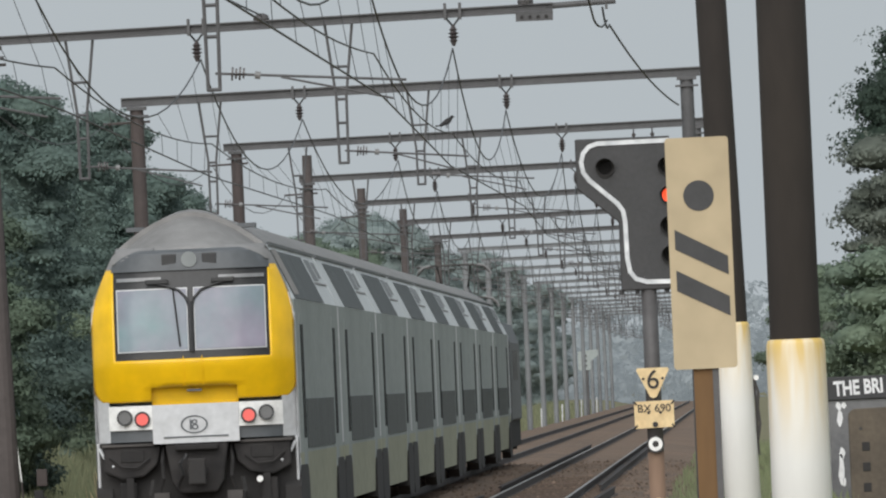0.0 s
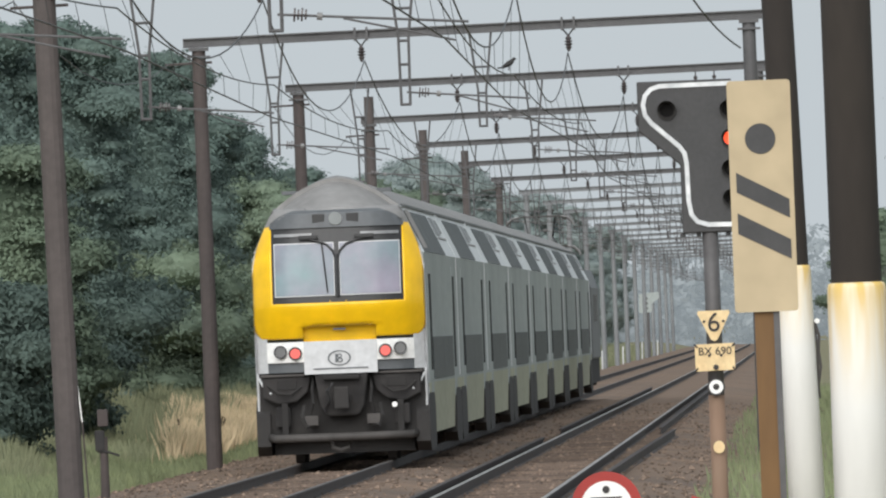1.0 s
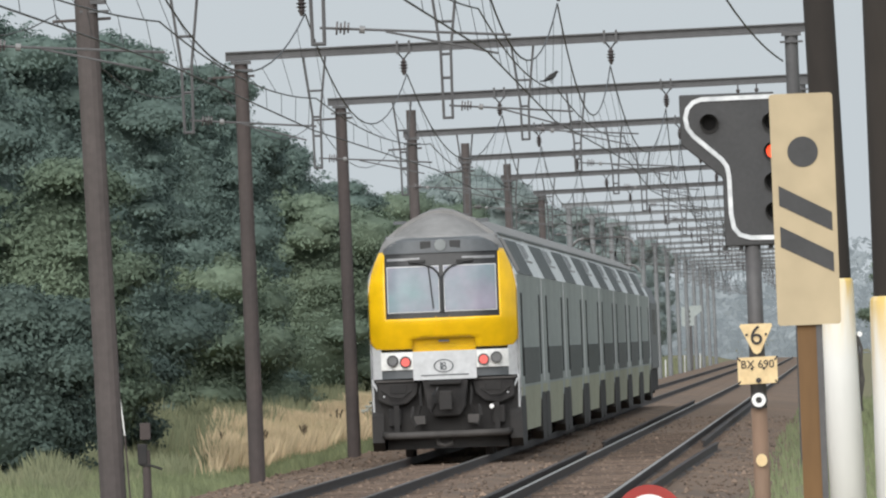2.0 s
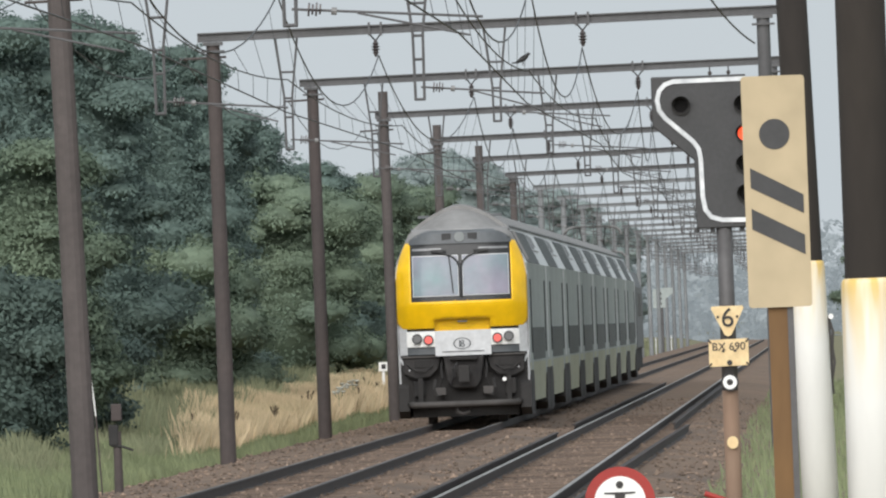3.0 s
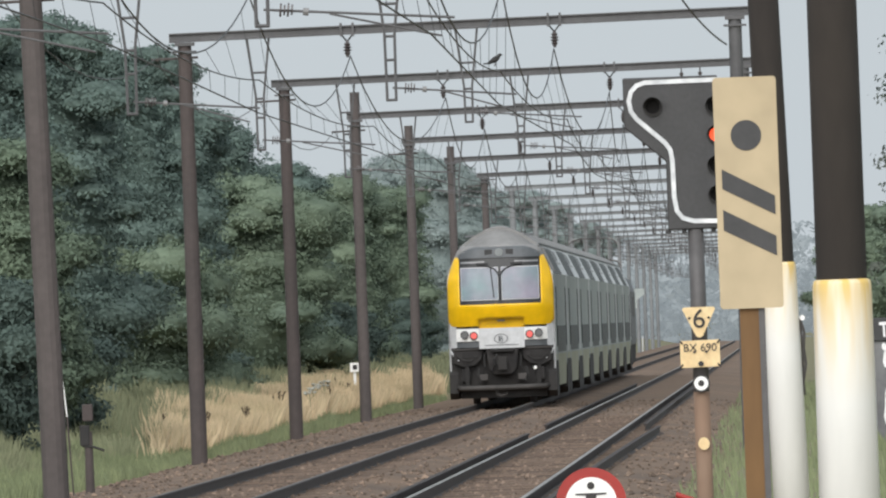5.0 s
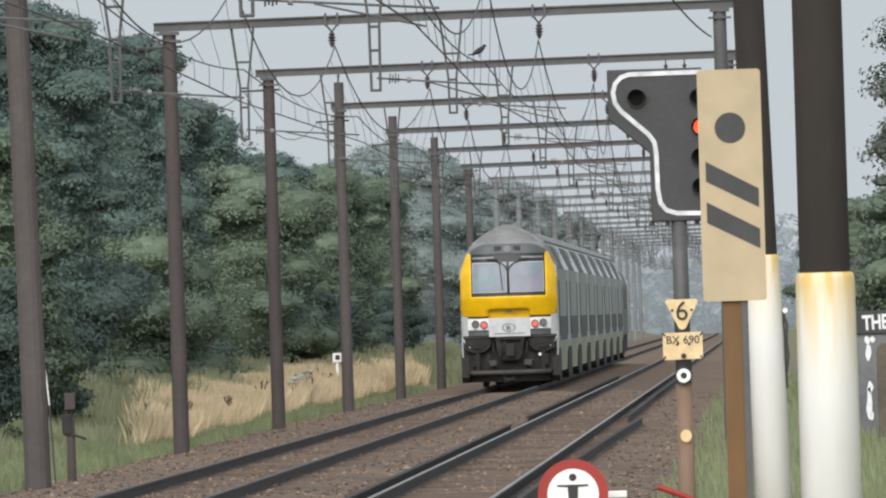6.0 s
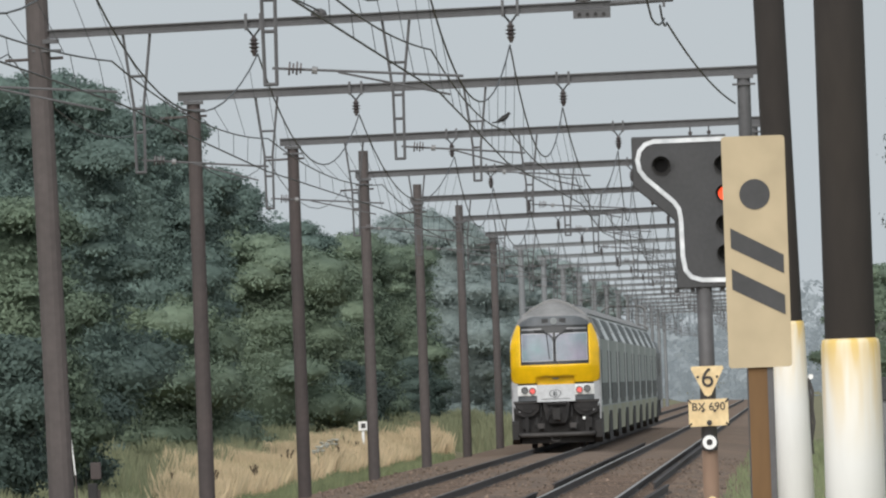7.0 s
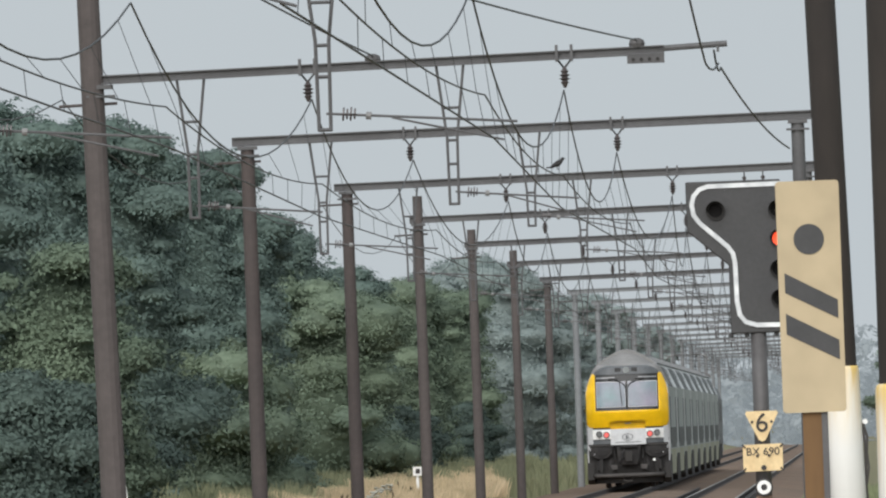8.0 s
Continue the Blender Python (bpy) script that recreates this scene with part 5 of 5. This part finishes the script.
def tree(label, h, w, leaf, count, size, seed, low=0.05, lobes=26, narrow=1.0, mass=0.75):
    lobes = int(lobes * 1.9)
    rng = np.random.default_rng(seed)
    t = thing("tree", label, "tree", None, "trackside trees")
    bm = bmesh.new()
    lean = rng.normal(0, 0.2, 2)
    trunk = [(lean[0] * s, lean[1] * s, -0.5 + (h * 0.8 + 0.5) * s) for s in (0, 0.3, 0.6, 1)]
    tube(bm, trunk, 0.2, 8, [0.035 * h * 0.7, 0.024 * h * 0.7, 0.015 * h * 0.7, 0.03])
    for k in range(9):
        s = rng.uniform(0.15, 0.8)
        ang = rng.uniform(0, 2 * math.pi)
        q = Vector((lean[0] * s, lean[1] * s, h * 0.8 * s))
        r = w * rng.uniform(0.5, 0.85) * (1 - 0.5 * s)
        tube(bm, [q, q + Vector((math.cos(ang) * r * 0.5, math.sin(ang) * r * 0.5, r * 0.3)), q + Vector((math.cos(ang) * r, math.sin(ang) * r, r * 0.75))], 0.05, 5, [0.05, 0.035, 0.012])
    part("trunk", bm, "bark", t)
    z = low * h + (1 - low) * h * rng.random(lobes) ** 0.85 * 0.9
    prof = np.sqrt(np.clip(1 - ((z / h - 0.42) / 0.62) ** 2, 0.05, 1)) * narrow
    ang = rng.uniform(0, 2 * math.pi, lobes)
    rad = w * prof * np.sqrt(rng.random(lobes)) * 0.85
    cen = np.stack([np.cos(ang) * rad, np.sin(ang) * rad, z], 1)
    rr = w * (0.11 + 0.30 * rng.random(lobes) ** 1.5)
    radii = np.stack([rr * 1.15, rr * 1.15, rr * rng.uniform(0.42, 0.7, lobes)], 1)
    # leaves between the lobes
    cen = np.concatenate([cen, [(0, 0, 0.40 * h), (0.1 * w, 0, 0.55 * h), (0, 0, 0.28 * h)]])
    radii = np.concatenate([radii, [(0.80 * w, 0.80 * w, 0.40 * h), (0.66 * w, 0.66 * w, 0.38 * h), (0.86 * w, 0.86 * w, 0.28 * h)]])
    me = leaf_mesh("crown", cen, radii, count, size, rng, np.array([0, 0, 0.42 * h]), size * 6.4)
    crown = link("crown", me, leaf, t)
    link("inner_foliage", dense_hearts(cen, radii, rng, mass), leaf, crown)
    return t


TALL = "tall dense dark green broadleaf tree behind the verge"
ROUND = "rounded mid-green broadleaf tree with branches to the ground"
rng = random.Random(21)
# the wood's edge: label, x, y, height, half width, leaves, lobes
EDGE = [
    ("slender light green tree at the wood's edge", -15.0, 318, 6.3, 1.9, "leaf_light", 26),
    ("low dark shrub under the trees", -14.5, 291, 3.5, 1.9, "leaf_shrub", 28),
    ("spreading mid-green bush before the trees", -15.9, 322, 4.2, 2.2, "leaf_mid", 30),
    (TALL, -18.4, 322, 9.4, 2.9, "leaf_dark_hazed", 44),
    (TALL, -17.6, 352, 10.1, 2.8, "leaf_dark_hazed", 44),
    (TALL, -17.6, 392, 10.2, 2.8, "leaf_dark_hazed", 44),
    (TALL, -17.4, 430, 10.4, 2.7, "leaf_dark_hazed", 40),
    (TALL, -17.6, 462, 10.6, 2.8, "leaf_dark_hazed", 46),
    ("big rounded light green tree with branches to the ground", -17.0, 516, 7.4, 3.8, "leaf_mid", 46),
    ("spreading mid-green bush before the trees", -17.0, 428, 5.0, 3.1, "leaf_mid", 34),
    (TALL, -18.2, 545, 9.4, 2.6, "leaf_dark_hazed", 40),
    (TALL, -18.4, 596, 8.9, 2.5, "leaf_dark_hazed", 36),
    (ROUND, -17.2, 620, 8.1, 3.3, "leaf_mid", 42),
    (ROUND, -17.2, 695, 8.3, 3.3, "leaf_mid", 42),
    ("low dark shrub under the trees", -16.2, 600, 3.2, 1.9, "leaf_shrub", 22),
    ("low dark shrub under the trees", -14.9, 326, 2.6, 1.7, "leaf_shrub", 24),
    ("low dark shrub under the trees", -16.2, 690, 3.3, 2.0, "leaf_shrub", 22),
]
for i, (lab, x, y, h, w, leaf, lobes) in enumerate(EDGE):
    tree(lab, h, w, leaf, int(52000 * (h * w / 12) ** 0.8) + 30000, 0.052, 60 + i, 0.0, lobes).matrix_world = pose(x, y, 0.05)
inner = [tree("dark green tree deeper in the wood", 7.6, 3.4, "leaf_dark_hazed", 52000, 0.072, 90, 0.0, 40), tree("dark green tree deeper in the wood", 7.0, 3.3, "leaf_mid", 52000, 0.072, 91, 0.0, 40)]
for i in range(30):
    m = pose(-20.6 - 1.6 * rng.random(), 330 + 17 * i, 0.1, 0, 0, rng.uniform(0, 360))
    if i < 2:
        ob = inner[i]
        ob.matrix_world = m
    else:
        ob = copy_thing(inner[i % 2], m)
    s = rng.uniform(0.9, 1.08)
    ob.scale = (s, s, s)

far = tree("distant tree beside the line, haze put into its leaf colour", 11.0, 4.2, "leaf_far_hazed", 120000, 0.066, 31, 0.0, 40, mass=0.80)
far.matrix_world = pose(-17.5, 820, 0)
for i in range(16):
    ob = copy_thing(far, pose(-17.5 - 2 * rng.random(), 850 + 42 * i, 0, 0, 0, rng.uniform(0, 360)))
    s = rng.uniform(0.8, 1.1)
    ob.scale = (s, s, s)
rt = tree("tall dark green tree beyond the wall", 13.5, 4.2, "leaf_deep", 90000, 0.075, 41, 0.0, 44)
rt.matrix_world = pose(7.4, 470, 0)
rg2 = tree("grey-green tree with pale flowering crown", 8.8, 2.9, "leaf_grey", 45000, 0.066, 42, 0.15, 34)
rg2.matrix_world = pose(4.95, 452, 0)
rm = tree("mid-green hedge tree behind the wall", 6.0, 3.4, "leaf_mid", 40000, 0.07, 43, 0.0, 34)
rm.matrix_world = pose(5.0, 440, 0)


mt = tree("mid-green tree beside the far line", 8.8, 3.3, "leaf_mid", 40000, 0.09, 44, 0.0, 36)
mt.matrix_world = pose(4.3, 980, 0)


def backdrop():
    rng2 = np.random.default_rng(5)
    n = 90
    x = np.linspace(-60, 60, n) + rng2.normal(0, 1, n)
    z = rng2.uniform(1.5, 10.5, n)
    cen = np.stack([x, 1720 + rng2.uniform(-20, 20, n), z], 1)
    rr = rng2.uniform(2.5, 4.6, n)
    cen2 = np.stack([x + 0.7, 1735 + rng2.uniform(-10, 10, n), np.full(n, 3.0)], 1)
    me = leaf_mesh("distant_wood", np.concatenate([cen, cen2]), np.concatenate([np.stack([rr, rr, rr * 0.8], 1), np.full((n, 3), 4.5)]), 60000, 0.5, rng2, spray=1.6)
    # blue-grey emission stands in for the haze before the wood
    bsdf = M["leaf_backdrop_glow"].node_tree.nodes["Principled BSDF"]
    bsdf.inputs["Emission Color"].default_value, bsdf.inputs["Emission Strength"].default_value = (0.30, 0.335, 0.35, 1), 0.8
    tagged(link("distant_wood", me, "leaf_backdrop_glow"), "far wood closing the view, its haze put in as a pale glow", "wood", kind="stuff")


backdrop()


# ---- grass ----
def grass(name, mat, label, count, place, height, seed, width=0.010):
    rng3 = np.random.default_rng(seed)
    x, y = place(rng3, count)
    z = np.interp(x, [-22, -16, -13.5, -11.6, -0.9, 2, 8], [0.35, 0.25, 0.0, -0.42, -0.42, -0.25, -0.2])
    h = height(rng3, x, y)
    w = width * rng3.uniform(0.6, 1.6, count)
    dx, dy = rng3.normal(0, 0.16, count) * h, rng3.normal(0, 0.16, count) * h
    v = np.stack([np.stack([x - w, y, z - 0.02], 1), np.stack([x + w, y, z - 0.02], 1), np.stack([x + dx * 0.4 + w * 0.6, y + dy * 0.4, z + h * 0.6], 1),
                  np.stack([x + dx, y + dy, z + h], 1)], 1)
    f = np.arange(4 * count).reshape(-1, 4)
    me = bpy.data.meshes.new(name)
    me.from_pydata(v.reshape(-1, 3).tolist(), [], f.tolist())
    tagged(link(name, me, mat), label, "grass", kind="stuff")


def patchy(x, y):
    return 0.5 + 0.5 * np.sin(x * 1.7 + 0.11 * y) * np.cos(0.07 * y + 1.3)


def slanted(r, n):
    x = -12.0 - 2.5 * r.random(n) ** 1.2
    return x, -x / 0.0372 + r.normal(0, 6, n) + 250 * r.random(n)


grass("green_grass", "grass_green", "short green grass along the ballast edge", 60000,
      lambda r, n: (-11.35 - 1.9 * r.random(n), 225 + 330 * r.random(n) ** 1.2), lambda r, x, y: (0.14 + 0.24 * r.random(len(x))) * (0.6 + 0.7 * patchy(x, y)), 1)
grass("dry_grass", "grass_dry", "dry straw-coloured grass in a patch on the verge", 90000,
      slanted, lambda r, x, y: (0.42 + 0.46 * r.random(len(x))) * (0.72 + 0.36 * patchy(x, y)), 2, 0.007)
grass("mixed_weeds", "grass_mixed", "mixed green and brown weeds before the trees", 80000,
      lambda r, n: (-13.5 - 2.6 * r.random(n) ** 0.8, 335 + 435 * r.random(n)), lambda r, x, y: (0.36 + 0.66 * r.random(len(x)) ** 2) * (0.65 + 0.45 * patchy(x * 1.6, y)), 3, 0.007)
grass("verge_weeds", "grass_mixed", "rough olive weeds at the near end of the verge", 26000,
      lambda r, n: (-12.3 - 1.5 * r.random(n), 262 + 128 * r.random(n)), lambda r, x, y: (0.20 + 0.42 * r.random(len(x)) ** 2) * (0.5 + 0.7 * patchy(x * 2.1, y * 1.7)), 6, 0.006)
grass("right_grass", "grass_green", "sparse green grass along the right-hand ballast edge", 9000,
      lambda r, n: (-1.55 + 3.4 * r.random(n), 150 + 420 * r.random(n) ** 1.2), lambda r, x, y: (0.10 + 0.25 * r.random(len(x))), 4)
grass("far_verge", "grass_mixed", "pale grass verge beside the far track", 9000,
      lambda r, n: (-11.4 - 3.0 * r.random(n), 600 + 700 * r.random(n)), lambda r, x, y: (0.25 + 0.6 * r.random(len(x))), 5, 0.03)


# ---- flowers and a bird ----
def umbel(x, y, h, seed):
    r = random.Random(seed)
    t = thing("umbel_weed", "tall weed with flat white flower heads", "wild flower", pose(x, y, -0.3), "white umbel weeds")
    part("stem", tube(bmesh.new(), [(0, 0, 0), (0.03, 0, h * 0.5), (0.02, 0, h)], 0.008, 5), "grass_mixed", t)
    for k in range(5):
        a0 = r.uniform(0, 6.28)
        q = (0.02 + 0.12 * math.cos(a0) * (k > 0), 0.12 * math.sin(a0) * (k > 0), h - 0.06 * r.random() * (k > 0))
        f = part("flower_head", lathe(bmesh.new(), q, [(0.01, -0.03), (0.055, 0.0), (0.06, 0.012), (0.03, 0.025)], 9), "flower", t, "flat white flower head")
        if k:
            part("stalk", tube(bmesh.new(), [(0.02, 0, h * 0.75), (q[0], q[1], q[2] - 0.02)], 0.005, 4), "grass_mixed", t)


for k, (x, y, h) in enumerate(((-12.1, 425, 0.98), (-12.3, 432, 1.05), (-12.0, 418, 0.92), (-12.2, 438, 1.0), (-12.4, 446, 1.08))):
    umbel(x, y, h, 70 + k)


def dock(x, y, h, seed):
    r = random.Random(seed)
    t = thing("dock_weed", "tall withered dock with brown seed heads in the grass", "weed", pose(x, y, -0.3), "withered dock weeds")
    part("stem", tube(bmesh.new(), [(0, 0, 0), (0.03 * r.uniform(-1, 1), 0, h * 0.5), (0.06 * r.uniform(-1, 1), 0, h)], 0.010, 5), "dock_brown", t)
    for k in range(4):
        a0, z0 = r.uniform(0, 6.28), h * r.uniform(0.42, 0.75)
        tip = (0.14 * math.cos(a0), 0.14 * math.sin(a0), z0 + h * 0.24)
        part("branch", tube(bmesh.new(), [(0, 0, z0), (tip[0] * 0.6, tip[1] * 0.6, z0 + h * 0.10), tip], 0.007, 5), "dock_brown", t)
        bm = bmesh.new()
        for i in range(7):
            q = i / 6
            lathe(bm, (tip[0] * (0.5 + 0.5 * q) + r.uniform(-0.015, 0.015), tip[1] * (0.5 + 0.5 * q), z0 + h * (0.08 + 0.18 * q)), [(0.004, -0.03), (0.024, 0.0), (0.006, 0.03)], 5)
        part("seed_head", bm, "dock_brown", t, "rusty brown seed head")
    bm = bmesh.new()
    for i in range(9):
        lathe(bm, (r.uniform(-0.02, 0.02), r.uniform(-0.02, 0.02), h * (0.72 + 0.03 * i)), [(0.005, -0.03), (0.028, 0.0), (0.006, 0.035)], 5)
    part("seed_head", bm, "dock_brown", t, "rusty brown seed head")


for k, (x, y, h) in enumerate(((-12.8, 342, 0.85), (-12.4, 354, 0.8), (-12.2, 376, 0.8), (-12.5, 410, 1.0), (-12.3, 448, 0.9), (-12.7, 462, 1.05),
                               (-12.4, 470, 0.95), (-12.9, 476, 1.1))):
    dock(x, y, h, 40 + k)


def bird():
    t = thing("bird", "dark bird perched on a portal beam", "bird", pose(-6.24, FIRST + 2 * SPAN, 7.795, 0, 0, 25))
    bm = bmesh.new()
    tube(bm, [(-0.13, 0, 0.08), (-0.09, 0, 0.10), (0.0, 0, 0.145), (0.08, 0, 0.20), (0.11, 0, 0.225)], 0.05, 10, [0.015, 0.045, 0.068, 0.05, 0.03])
    part("body", bm, "soot", t, smooth=True)
    part("head", tube(bmesh.new(), [(0.09, 0, 0.225), (0.115, 0, 0.245), (0.15, 0, 0.25), (0.165, 0, 0.25)], 0.03, 8, [0.02, 0.04, 0.03, 0.012]), "soot", t, smooth=True)
    part("beak", tube(bmesh.new(), [(0.16, 0, 0.25), (0.20, 0, 0.243)], 0.008, 5, [0.011, 0.002]), "insulator", t)
    part("tail", box(bmesh.new(), -0.27, -0.11, -0.025, 0.025, 0.045, 0.075), "soot", t)
    for s in (-1, 1):
        part("leg", tube(bmesh.new(), [(0.0, s * 0.03, 0.0), (-0.005, s * 0.03, 0.10)], 0.007, 5), "insulator", t)
        part("wing", tube(bmesh.new(), [(0.06, s * 0.055, 0.17), (-0.05, s * 0.062, 0.125), (-0.17, s * 0.03, 0.08)], 0.03, 6, [0.02, 0.035, 0.006]), "soot", t)


bird()


def motions():
    """The train runs away from the camera at a steady speed."""
    for ob, off in TRAIN:
        walk(ob, [(t, pose(LEFT, 232.6 + 42.35 * t + off, RAISED)) for t in (0.0, 2.0, 4.0, 6.0, 8.0)])


motions()
